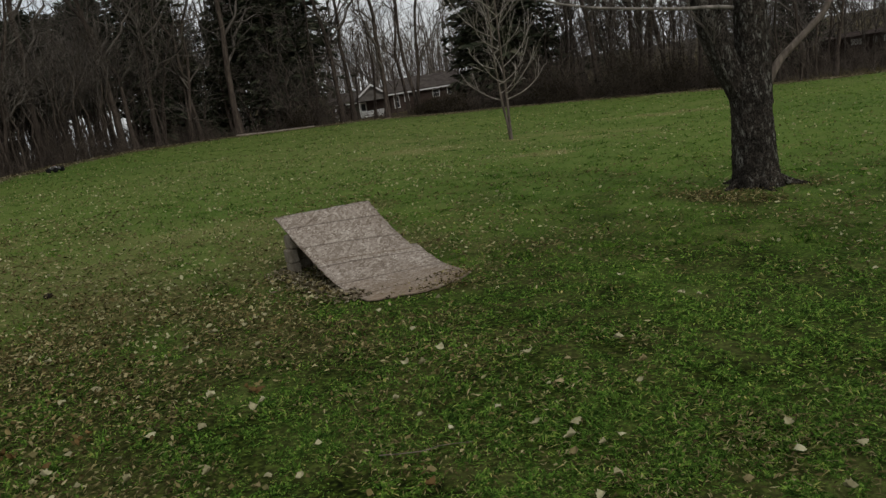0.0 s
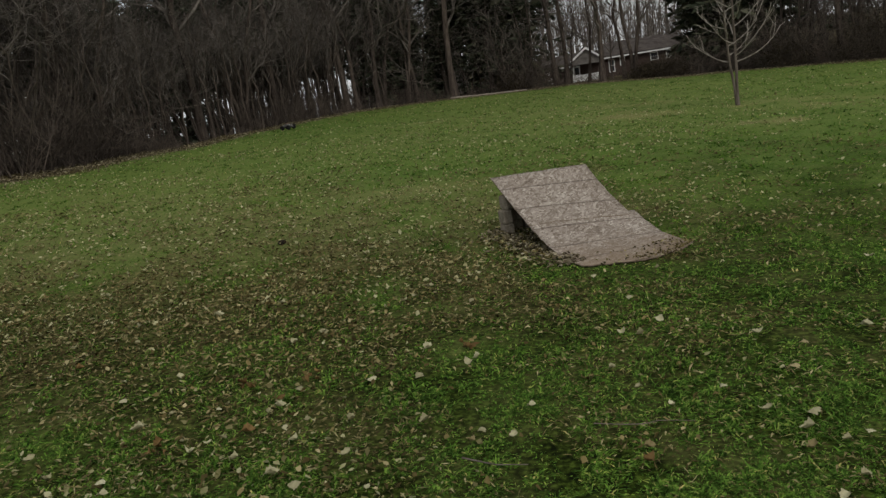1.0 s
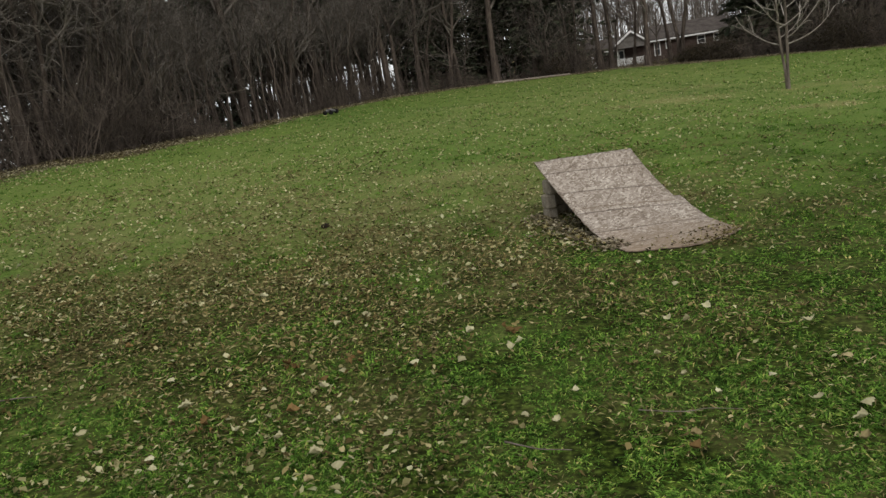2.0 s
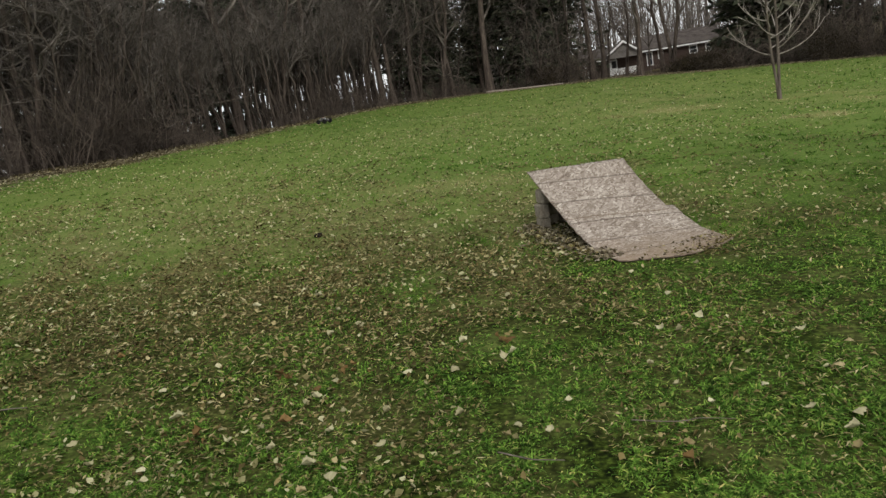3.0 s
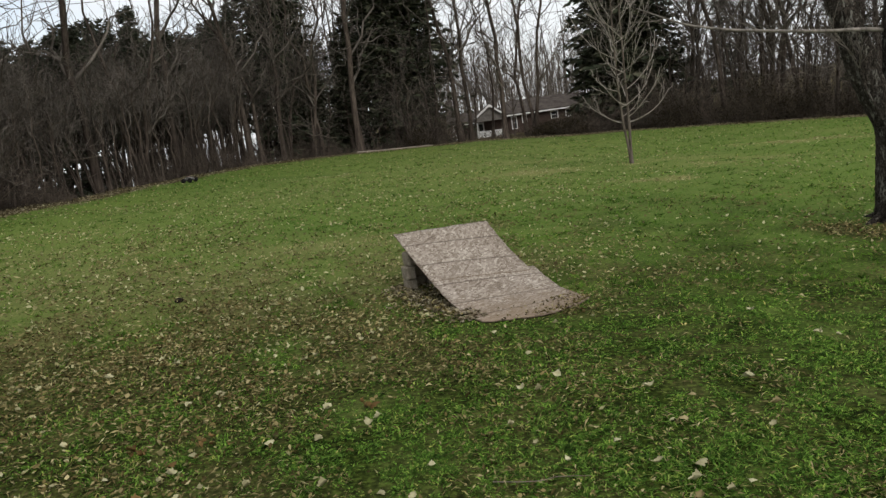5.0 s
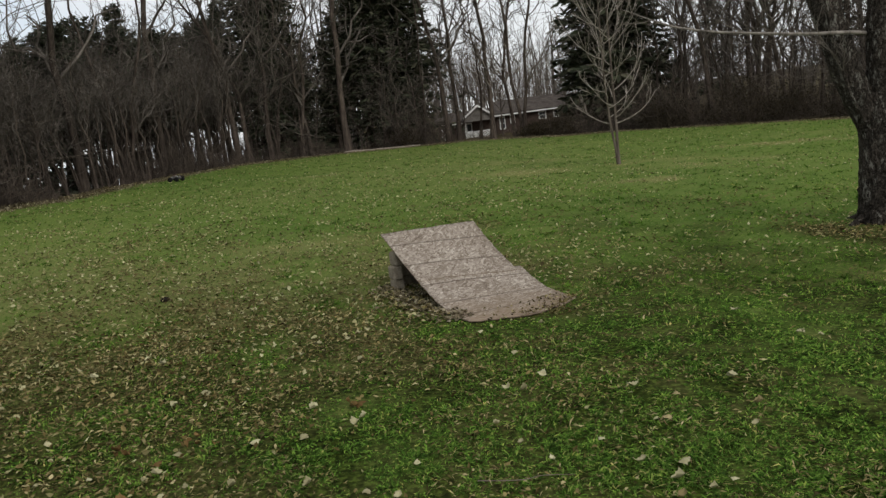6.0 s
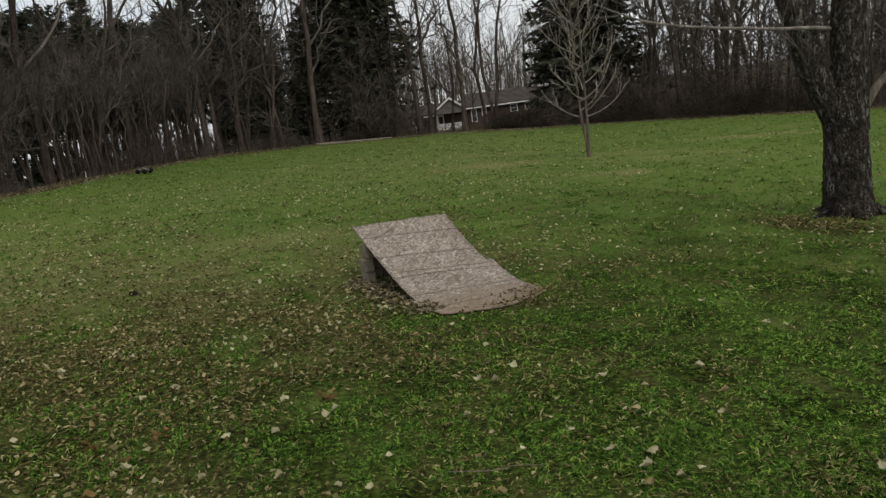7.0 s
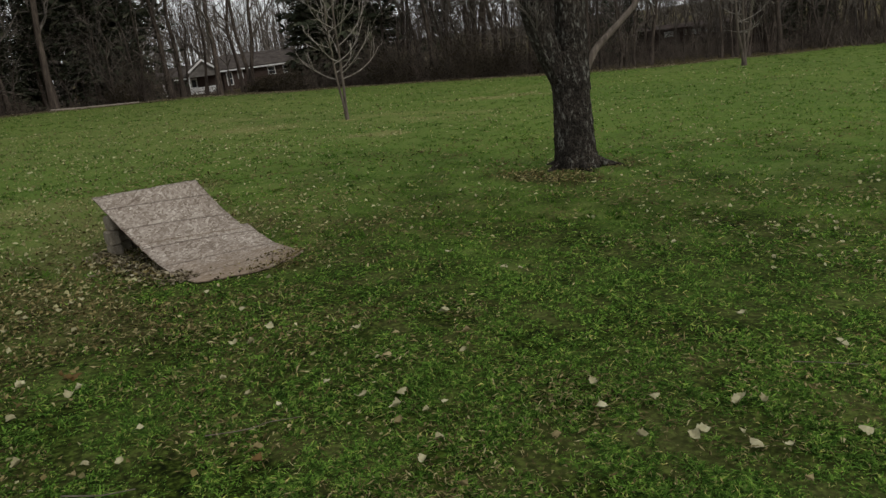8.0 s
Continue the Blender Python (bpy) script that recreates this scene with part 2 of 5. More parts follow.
def ground_material():
    m, t, b = material("lawn_soil", 0.95)
    fine = noise_of(t, 26.0, 6.0)
    mid = noise_of(t, 1.7, 5.0)
    broad = noise_of(t, 0.16, 4.0)
    green = stops(t, fine, [(0.36, (0.066, 0.110, 0.019)), (0.5, (0.086, 0.141, 0.025)), (0.66, (0.117, 0.180, 0.036))])
    # near soil painted almost black, as the shade between the blades
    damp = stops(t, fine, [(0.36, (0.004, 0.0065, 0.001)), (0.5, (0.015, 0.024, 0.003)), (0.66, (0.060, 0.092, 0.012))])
    gap_mask = t.nodes.new("ShaderNodeAttribute")
    gap_mask.attribute_name = "damp"
    green = blend(t, gap_mask.outputs["Fac"], green, damp)
    straw = stops(t, fine, [(0.3, (0.112, 0.124, 0.034)), (0.75, (0.235, 0.232, 0.088))])
    c = blend(t, stops(t, mid, [(0.42, (0, 0, 0)), (0.7, (0.34, 0.34, 0.34))]), green, straw)
    c = blend(t, 0.55, c, stops(t, broad, [(0.3, (0.72, 0.8, 0.7)), (0.7, (1.25, 1.15, 1.1))]), "MULTIPLY")
    soil = stops(t, fine, [(0.34, (0.010, 0.008, 0.003)), (0.55, (0.082, 0.064, 0.025)), (0.8, (0.21, 0.17, 0.085))])
    for attr, colour in (("litter", soil), ("forest", soil)):
        at = t.nodes.new("ShaderNodeAttribute")
        at.attribute_name = attr
        c = blend(t, at.outputs["Fac"], c, colour)
    # straw-coloured patches, and the painted lightening of the far lawn
    at = t.nodes.new("ShaderNodeAttribute")
    at.attribute_name = "dry"
    c = blend(t, at.outputs["Fac"], c, straw)
    t.links.new(c, b.inputs["Base Color"])
    bump(t, b, fine, 0.35, 0.015)
    return m


M_GROUND = ground_material()


def osb_material():
    m, t, b = material("weathered_strand_board", 0.9)
    c = t.nodes.new("ShaderNodeTexCoord")
    layers = []
    for ang, sx, sy, shift in ((0.25, 48.0, 14.0, 0.0), (1.25, 46.0, 13.0, 3.7), (-0.65, 50.0, 15.0, 7.9), (2.2, 46.0, 14.0, 11.3)):
        mpn = t.nodes.new("ShaderNodeMapping")
        mpn.vector_type = "TEXTURE"
        mpn.inputs["Location"].default_value = (shift, shift * 0.7, 0)
        mpn.inputs["Rotation"].default_value = (0, 0, ang)
        mpn.inputs["Scale"].default_value = (1 / sx, 1 / sy, 1)
        t.links.new(c.outputs["UV"], mpn.inputs[0])
        vo = node(t, "TexVoronoi", Scale=1.0, Randomness=1.0)
        t.links.new(mpn.outputs[0], vo.inputs["Vector"])
        bw = t.nodes.new("ShaderNodeRGBToBW")
        t.links.new(vo.outputs["Color"], bw.inputs[0])
        layers.append(bw.outputs[0])
    # strands of four directions, each patch taking the one that lies uppermost
    flakes = layers[0]
    for k, lay in enumerate(layers[1:]):
        pick = noise_of(t, 11.0 + 3 * k, 1.0, space="UV")
        flakes = blend(t, stops(t, pick, [(0.50, (0, 0, 0)), (0.515, (1, 1, 1))]), flakes, lay)
    col = stops(t, flakes, [(0.15, (0.175, 0.140, 0.108)), (0.38, (0.245, 0.205, 0.164)), (0.56, (0.300, 0.256, 0.209)), (0.76, (0.370, 0.322, 0.266)), (0.90, (0.47, 0.42, 0.35))])
    stain = noise_of(t, 2.2, 5.0, space="UV")
    col = blend(t, 0.7, col, stops(t, stain, [(0.3, (0.72, 0.68, 0.66)), (0.7, (1.12, 1.12, 1.14))]), "MULTIPLY")
    sep = t.nodes.new("ShaderNodeSeparateXYZ")
    t.links.new(c.outputs["UV"], sep.inputs[0])
    # earth trodden in near the foot, and printed cross lines
    mud = t.nodes.new("ShaderNodeMath"); mud.operation = "MULTIPLY_ADD"
    t.links.new(noise_of(t, 5.0, 5.0, space="UV"), mud.inputs[0]); mud.inputs[1].default_value = 0.9
    t.links.new(sep.outputs[1], mud.inputs[2])
    col = blend(t, stops(t, mud.outputs[0], [(0.25, (0.62, 0.62, 0.62)), (1.85, (0, 0, 0))]), col, (0.23, 0.165, 0.105))
    line = t.nodes.new("ShaderNodeMath"); line.operation = "PINGPONG"
    t.links.new(sep.outputs[1], line.inputs[0]); line.inputs[1].default_value = 0.2032
    col = blend(t, stops(t, line.outputs[0], [(0.0, (0.7, 0.7, 0.7)), (0.006, (0.6, 0.6, 0.6)), (0.016, (0, 0, 0))]), col, (0.085, 0.064, 0.052))
    t.links.new(col, b.inputs["Base Color"])
    bump(t, b, flakes, 0.5, 0.004)
    return m


M_BUSH = by_island("bush_leaves", [(0.0, (0.016, 0.014, 0.009)), (0.6, (0.038, 0.032, 0.020)), (1.0, (0.075, 0.058, 0.036))], 0.8)
M_OSB = osb_material()
M_OSB_EDGE = speckled("board_edge", [(0.3, (0.12, 0.09, 0.065)), (0.7, (0.26, 0.2, 0.15))], 30.0)
M_BLOCK = speckled("weathered_block", [(0.3, (0.16, 0.138, 0.105)), (0.7, (0.36, 0.315, 0.245))], 9.0, 0.95, None, 0.006)
M_TIMBER = speckled("weathered_timber", [(0.3, (0.20, 0.165, 0.135)), (0.7, (0.36, 0.31, 0.26))], 6.0)
M_RUBBER = speckled("black_rubber", [(0.3, (0.012, 0.012, 0.012)), (0.7, (0.03, 0.03, 0.03))], 40.0, 0.85)
M_PLASTIC = speckled("black_plastic", [(0.3, (0.015, 0.015, 0.016)), (0.7, (0.035, 0.035, 0.037))], 20.0, 0.45)
M_SHELL = speckled("grey_white_shell", [(0.3, (0.10, 0.10, 0.10)), (0.7, (0.2, 0.19, 0.18))], 9.0, 0.4)
M_ACCENT = speckled("red_brown_shell", [(0.3, (0.22, 0.10, 0.06)), (0.7, (0.36, 0.2, 0.12))], 9.0, 0.45)
M_METAL, _t, _b = material("bare_metal", 0.35)
_b.inputs["Metallic"].default_value, _b.inputs["Base Color"].default_value = 1.0, (0.5, 0.5, 0.52, 1)
M_SIDING = speckled("brown_siding", [(0.3, (0.045, 0.033, 0.028)), (0.7, (0.085, 0.062, 0.052))], 2.0, 0.85, (0.3, 0.3, 6.0))
M_TRIM = speckled("white_trim", [(0.3, (0.6, 0.6, 0.58)), (0.7, (0.8, 0.8, 0.78))], 3.0, 0.6)
M_ROOF = speckled("grey_shingle", [(0.3, (0.045, 0.038, 0.034)), (0.7, (0.10, 0.086, 0.076))], 1.5, 0.95, (1, 1, 3))
M_GABLE = speckled("grey_boarding", [(0.3, (0.11, 0.10, 0.09)), (0.7, (0.20, 0.185, 0.17))], 2.0)
M_GLASS, _t, _b = material("window_glass", 0.08)
_b.inputs["Base Color"].default_value, _b.inputs["Specular IOR Level"].default_value = (0.03, 0.035, 0.04, 1), 0.5
M_WATER, _t, _b = material("lake_water", 0.12)
_b.inputs["Base Color"].default_value, _b.inputs["Specular IOR Level"].default_value = (0.05, 0.06, 0.06, 1), 0.5
bump(_t, _b, noise_of(_t, 0.8, 3.0), 0.3, 0.05)
# ---------------------------------------------------------------- lie of the land
# edge of the lawn: bearing in degrees (0 is ahead, plus to the right) and distance
EDGE = [(-180, 60), (-125, 30), (-90, 22), (-60, 21), (-40.2, 23.6), (-33.6, 25.7), (-26, 28.7), (-20.5, 34.2), (-14.2, 42.3), (-7.2, 46.4), (-1.5, 48), (1.8, 50), (7.6, 47.4), (17.3, 47.1),
        (26, 45.6), (32.4, 45.6), (42.5, 56.3), (47.5, 70.6), (60, 85), (100, 85), (180, 60)]
EDGE_B, EDGE_R = np.array(EDGE).T


def smooth(a, lo, hi):
    s = np.clip((a - lo) / (hi - lo), 0, 1)
    return s * s * (3 - 2 * s)


def wave(x, y, k, seed):
    """Smooth noise, about -1 to 1, from a few crossed sines."""
    r = np.random.default_rng(seed)
    s = 0
    for a, p, q in zip(r.uniform(0, 6.28, 7), r.uniform(0, 6.28, 7), r.uniform(0.6, 1.6, 7)):
        s = s + np.sin((x * np.cos(a) + y * np.sin(a)) * k * q + p)
    return s / 3.0


def beyond(x, y):
    """Metres past the lawn's edge, seen from where the camera stands, and the bearing."""
    b = np.degrees(np.arctan2(x, y))
    return np.hypot(x, y) - np.interp(b, EDGE_B, EDGE_R), b


def land(x, y):
    x, y = np.asarray(x, float), np.asarray(y, float)
    d, b = beyond(x, y)
    z = -0.0568 * np.clip(x, -26, 62) + 0.002 * np.clip(y, 0, 60)
    left = 1 - smooth(b, -16, -9)
    left = left * smooth(b, -150, -110)
    z = z - left * np.clip(0.24 * (d - 2.0), 0, 10)
    z = z - (1 - left) * np.clip(0.03 * d, 0, 2.0) * (1 - smooth(b, 20, 45))
    near = 1 - smooth(np.hypot(x, y), 45, 70)
    return z + near * (smooth(np.hypot(x - 0.3, y - 7.7), 1.2, 3.0) * (0.018 * wave(x, y, 1.3, 3) + 0.008 * wave(x, y, 5.0, 4)))


# leaf-strewn and bare places on the lawn: x, y, radius along x, radius along y, strength
LITTER = [(-2.6, 6.3, 2.8, 2.0, 0.85), (-1.2, 5.7, 1.6, 0.8, 0.8), (-4.8, 5.4, 2.6, 2.2, 0.85), (-2.6, 4.1, 2.2, 1.1, 0.45), (-0.4, 4.9, 1.6, 0.8, 0.25), (-0.35, 7.6, 0.7, 0.9, 1.4), (0.8, 6.82, 0.5, 0.24, 0.9), (1.14, 7.3, 0.24, 0.42, 0.8),
          (5.15, 9.6, 0.95, 0.62, 0.9), (2.6, 8.2, 0.9, 0.45, 0.25), (-1.2, 3.6, 0.9, 0.4, 0.3), (0.2, 3.7, 0.5, 0.25, 0.25)]
# near ground whose soil colour carries the shade between blades
GAP_SHADE = [(0.5, 3.0, 10.0, 8.0, 1.0)]
# faded straw-coloured streaks, level across the view
STREAKS = [(1.9, 22.0, 1.5, 1.1, 1.0), (4.2, 17.3, 0.8, 0.6, 0.9), (6.5, 20.2, 1.2, 0.8, 0.6), (11.0, 26.1, 2.2, 1.0, 0.8), (8.1, 21.1, 1.4, 0.7, 0.6), (-2.2, 11.8, 1.3, 0.8, 0.6), (4.9, 22.1, 0.6, 0.5, 0.8), (-4.5, 27.0, 1.5, 0.9, 0.5)]
DRY = [(1.8, 26.5, 3.2, 1.3, 0.75), (6.2, 22.6, 2.0, 0.9, 0.7), (5.6, 20.6, 1.8, 0.8, 0.6), (14, 30, 5, 1.8, 0.35), (11, 36, 6, 2.0, 0.3), (24, 33, 6, 2, 0.3), (18, 40, 7, 2.0, 0.3), (-3, 30, 3, 1.2, 0.25), (-1.4, 11.5, 1.2, 0.8, 0.35), (31, 40, 6, 2, 0.3), (-4.5, 9.8, 5.0, 3.0, 0.6), (-7.5, 12.5, 4.0, 3.0, 0.5), (-9, 15, 5, 4, 0.3)]


def patches(x, y, spots):
    s = np.zeros_like(x)
    ragged = 0.35 * wave(x, y, 3.1, 11) + 0.2 * wave(x, y, 9.0, 12)
    for cx, cy, rx, ry, k in spots:
        q = np.hypot((x - cx) / rx, (y - cy) / ry) + ragged
        s = np.maximum(s, k * (1 - smooth(q, 0.25, 1.45)))
    return s


def spaced(lo, hi, step, far, n):
    core = np.arange(lo, hi + step / 2, step)
    grow = np.geomspace(step * 2, far, n)
    return np.concatenate([(lo - grow)[::-1], core, hi + grow])


def build_ground():
    xs, ys = spaced(-32, 60, 0.4, 4000, 32), spaced(-6, 72, 0.4, 4000, 32)
    gx, gy = np.meshgrid(xs, ys)
    v = np.stack([gx, gy, land(gx, gy)], -1).reshape(-1, 3)
    i = np.arange(gx.size).reshape(gx.shape)
    f = np.stack([i[:-1, :-1], i[:-1, 1:], i[1:, 1:], i[1:, :-1]], -1).reshape(-1, 4)
    me = mesh_from("ground", v, f, M_GROUND, True)
    d, b = beyond(v[:, 0], v[:, 1])
    forest = smooth(d + 0.6 * wave(v[:, 0], v[:, 1], 1.1, 21) + 0.3 * wave(v[:, 0], v[:, 1], 4, 22), -2.1, -0.9)
    # the last attribute adds a painted lightening with distance to the straw patches
    for name, values in (("forest", forest), ("damp", patches(v[:, 0], v[:, 1], GAP_SHADE)), ("litter", 0.42 * patches(v[:, 0], v[:, 1], LITTER)), ("dry", (1 - forest) * np.maximum(np.maximum(patches(v[:, 0], v[:, 1], DRY), patches(v[:, 0], v[:, 1], STREAKS)), (1 - 0.6 * smooth(v[:, 0], 2, 14)) * smooth(v[:, 1], 9, 24) * np.clip(0.22 + 0.12 * wave(v[:, 0], v[:, 1], 0.25, 81), 0, 1)))):
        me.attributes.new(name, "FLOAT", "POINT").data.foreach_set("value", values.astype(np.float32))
    tagged(new("ground", me), "green mown lawn sloping gently, strewn with fallen leaves, brown forest floor round it", "ground", kind="structure")


build_ground()


def build_lake():
    a = np.radians(np.linspace(-100, -9, 40))
    r = np.geomspace(42, 4500, 14)
    gr, ga = np.meshgrid(r, a)
    v = np.stack([gr * np.sin(ga), gr * np.cos(ga), np.full_like(gr, -4.4)], -1).reshape(-1, 3)
    i = np.arange(gr.size).reshape(gr.shape)
    f = np.stack([i[:-1, :-1], i[:-1, 1:], i[1:, 1:], i[1:, :-1]], -1).reshape(-1, 4)[:, ::-1]
    tagged(new("water", mesh_from("water", v, f, M_WATER)), "pale open water shining behind the bare wood", "water", kind="structure")


build_lake()

# ---------------------------------------------------------------- the board ramp
FOOT, ACROSS, UPWARD = Vector((0.0, 6.83, 0.0)), Vector((0.894, 0.447, 0)), Vector((-0.447, 0.894, 0))
WIDE, RUN = 1.14, 1.785


def ramp_point(s, a):
    """Top of the board: s metres across, a metres along the ground from the foot."""
    k = max(a + 0.04, 0) / (RUN + 0.04)
    left, right = 0.026 + 0.605 * k ** 1.36, -0.034 + 0.620 * k ** 1.9
    w = s / WIDE
    p = FOOT + ACROSS * (s - 0.085 * (1 - k)) + UPWARD * a
    if a < 0:
        left -= 0.04 * a; right -= 0.04 * a
    p.z = left + (right - left) * w + 0.006 * math.sin(math.pi * w) * k - 0.010 * math.sin(5 * k + 3 * w) * (1 - w)
    p.z = max(p.z, float(land(p.x, p.y)) + 0.03)
    return p


def board(name, s0, s1, a0, a1, drop, parent, label, ragged=0.012, bulge=0.0, taper=0.0):
    ns, na, thick = 16, 26, 0.012
    bm = bmesh.new()
    uv = bm.loops.layers.uv.new("UVMap")
    rows, where = {}, {}
    for side, dz in (("top", 0.0), ("low", -thick)):
        for i in range(na + 1):
            for j in range(ns + 1):
                s, a = s0 + (s1 - s0 + taper * i / na) * j / ns, a0 + (a1 - a0) * i / na - bulge * math.sin(math.pi * min(1.0, 0.04 + j / ns)) * (1 - i / na) ** 2
                if j in (0, ns):
                    s += ragged * noise.noise((i * 0.7, j, s0 + a0)) * 0.7
                if i in (0, na):
                    a += ragged * noise.noise((j * 0.6, i, 7.1)) * (3.0 if i == 0 else 1.0)
                p = ramp_point(s, a)
                p.z += dz - drop
                v = bm.verts.new(p)
                rows[side, i, j] = v
                where[v] = (s, a * 1.07)
    def face(*vs):
        fc = bm.faces.new(vs)
        for lp in fc.loops:
            lp[uv].uv = where[lp.vert]
        return fc
    for i in range(na):
        for j in range(ns):
            face(rows["top", i, j], rows["top", i, j + 1], rows["top", i + 1, j + 1], rows["top", i + 1, j])
            face(rows["low", i, j], rows["low", i + 1, j], rows["low", i + 1, j + 1], rows["low", i, j + 1])
    for i in range(na):
        for j in (0, ns):
            face(rows["top", i, j], rows["top", i + 1, j], rows["low", i + 1, j], rows["low", i, j]).material_index = 1
    for j in range(ns):
        for i in (0, na):
            face(rows["top", i, j], rows["low", i, j], rows["low", i, j + 1], rows["top", i, j + 1]).material_index = 1
    bmesh.ops.recalc_face_normals(bm, faces=bm.faces)
    me = from_bm(name, bm, M_OSB, True)
    me.materials.append(M_OSB_EDGE)
    return part(name, me, parent, label)


def build_ramp():
    root = tagged(new("jump_ramp"), "weathered strand-board jump ramp sagging between ground and stacked blocks", "ramp")
    board("upper_board", 0.0, WIDE, 0.84, RUN - 0.015, 0.0, root, "grey-brown weathered strand-board sheet")
    board("lower_board", 0.0, WIDE + 0.02, -0.19, 0.93, 0.006, root, "muddy strand-board sheet at the foot", 0.02, 0.19, 0.06)


build_ramp()


def block_mesh():
    """A solid garden block with worn, rounded edges and an uneven face."""
    bm = bmesh.new()
    rings = []
    for z, inset in ((0, 0.016), (0.013, 0.0), (0.05, -0.001), (0.09, 0.0), (0.130, 0.001), (0.1435, 0.016)):
        hx, hy, c = 0.053 - inset, 0.08 - inset, 0.012
        rings.append([bm.verts.new((sx, sy, z)) for sx, sy in ((-hx + c, -hy), (0, -hy), (hx - c, -hy), (hx, -hy + c), (hx, 0), (hx, hy - c), (hx - c, hy), (0, hy), (-hx + c, hy), (-hx, hy - c), (-hx, 0), (-hx, -hy + c))])
    for lo, hi in zip(rings, rings[1:]):
        for i in range(12):
            bm.faces.new((lo[i], lo[(i + 1) % 12], hi[(i + 1) % 12], hi[i]))
    bm.faces.new(rings[0][::-1]); bm.faces.new(rings[-1])
    for w in bm.verts:
        w.co += Vector((noise.noise(w.co * 14), noise.noise(w.co * 14 + Vector((5, 0, 0))), 0)) * 0.004
    return from_bm("concrete_block", bm, M_BLOCK)


def build_blocks():
    me = block_mesh()
    heading = math.degrees(math.atan2(ACROSS.y, ACROSS.x))
    rng = random.Random(4)
    # outer columns prop the board; the inner ones are added to keep light out beneath
    for s, back in ((0.03, 0.25), (0.19, 0.09), (0.31, 0.08), (0.43, 0.09), (0.55, 0.08), (0.67, 0.09), (0.79, 0.08), (WIDE - 0.16, 0.25)):
        base = FOOT + ACROSS * s + UPWARD * (RUN - back)
        z0 = float(land(base.x, base.y)) - 0.03
        level = 0
        while z0 + 0.145 * (level + 1) < ramp_point(s, RUN - 0.36).z - 0.01:
            ob = new("garden_block", me)
            ob.matrix_basis = pose(base.x + rng.uniform(-0.02, 0.02), base.y + rng.uniform(-0.02, 0.02), z0 + 0.144 * level, 0, 0, heading + rng.uniform(-7, 7))
            tagged(ob, "grey-brown weathered garden block propping the ramp's high end or closing its underside", "block", "blocks under the ramp")
            level += 1


build_blocks()

# ---------------------------------------------------------------- trees


def tree_parts(name, rng, h, r, stems=1, limbs=16, low=0.35, sub=5, twig=2, limb_len=0.26, lift=0.5, lean=0.03, bark_m=None, twig_m=None, sides=8):
    """Trunk and crown meshes of a bare tree with its foot at the origin."""
    P, R = [], []
    for k in range(stems):
        n = 11
        t = np.linspace(0, 1, n)
        a = rng.uniform(0, 6.28)
        splay = 0.10 if stems > 1 else 0.0
        way = np.array([np.cos(a), np.sin(a)])
        p = np.zeros((n, 3))
        p[:, :2] = np.cumsum(rng.normal(size=(n, 2)) * lean * h * 0.55, axis=0) * t[:, None] + way * (splay * h * t ** 1.3 + lean * h * t)[:, None]
        p[:, 2] = h * t * (1 - 0.1 * k)
        P.append(p); R.append(r * (0.75 if stems > 1 else 1.0) * (1 - 0.8 * t ** 0.9) * (1 + 0.5 * np.exp(-t * 40)))
    P, R = np.array(P), np.array(R)
    trunk = mesh_from("trunk", *tubes(P, R, sides), bark_m, True)
    l1, r1 = offshoots(rng, P, R, max(limbs // stems, 3), low, 0.99, limb_len, 0.95, lift, 8, 0.58, 0.12)
    l2, r2 = offshoots(rng, l1, r1, sub, 0.2, 1.0, 0.5, 0.85, 0.3, 5, 0.65, 0.15)
    r2 = np.maximum(r2, 0.015)
    l3, r3 = offshoots(rng, l2, r2, twig, 0.2, 1.0, 0.6, 0.8, 0.2, 2, 0.6, 0.05)
    r3 = np.maximum(r3, 0.009)
    crown = mesh_from("crown", *joined([tubes(l1, r1, 5), tubes(l2, r2, 3), tubes(l3, r3, 3)]), twig_m, True)
    return trunk, crown


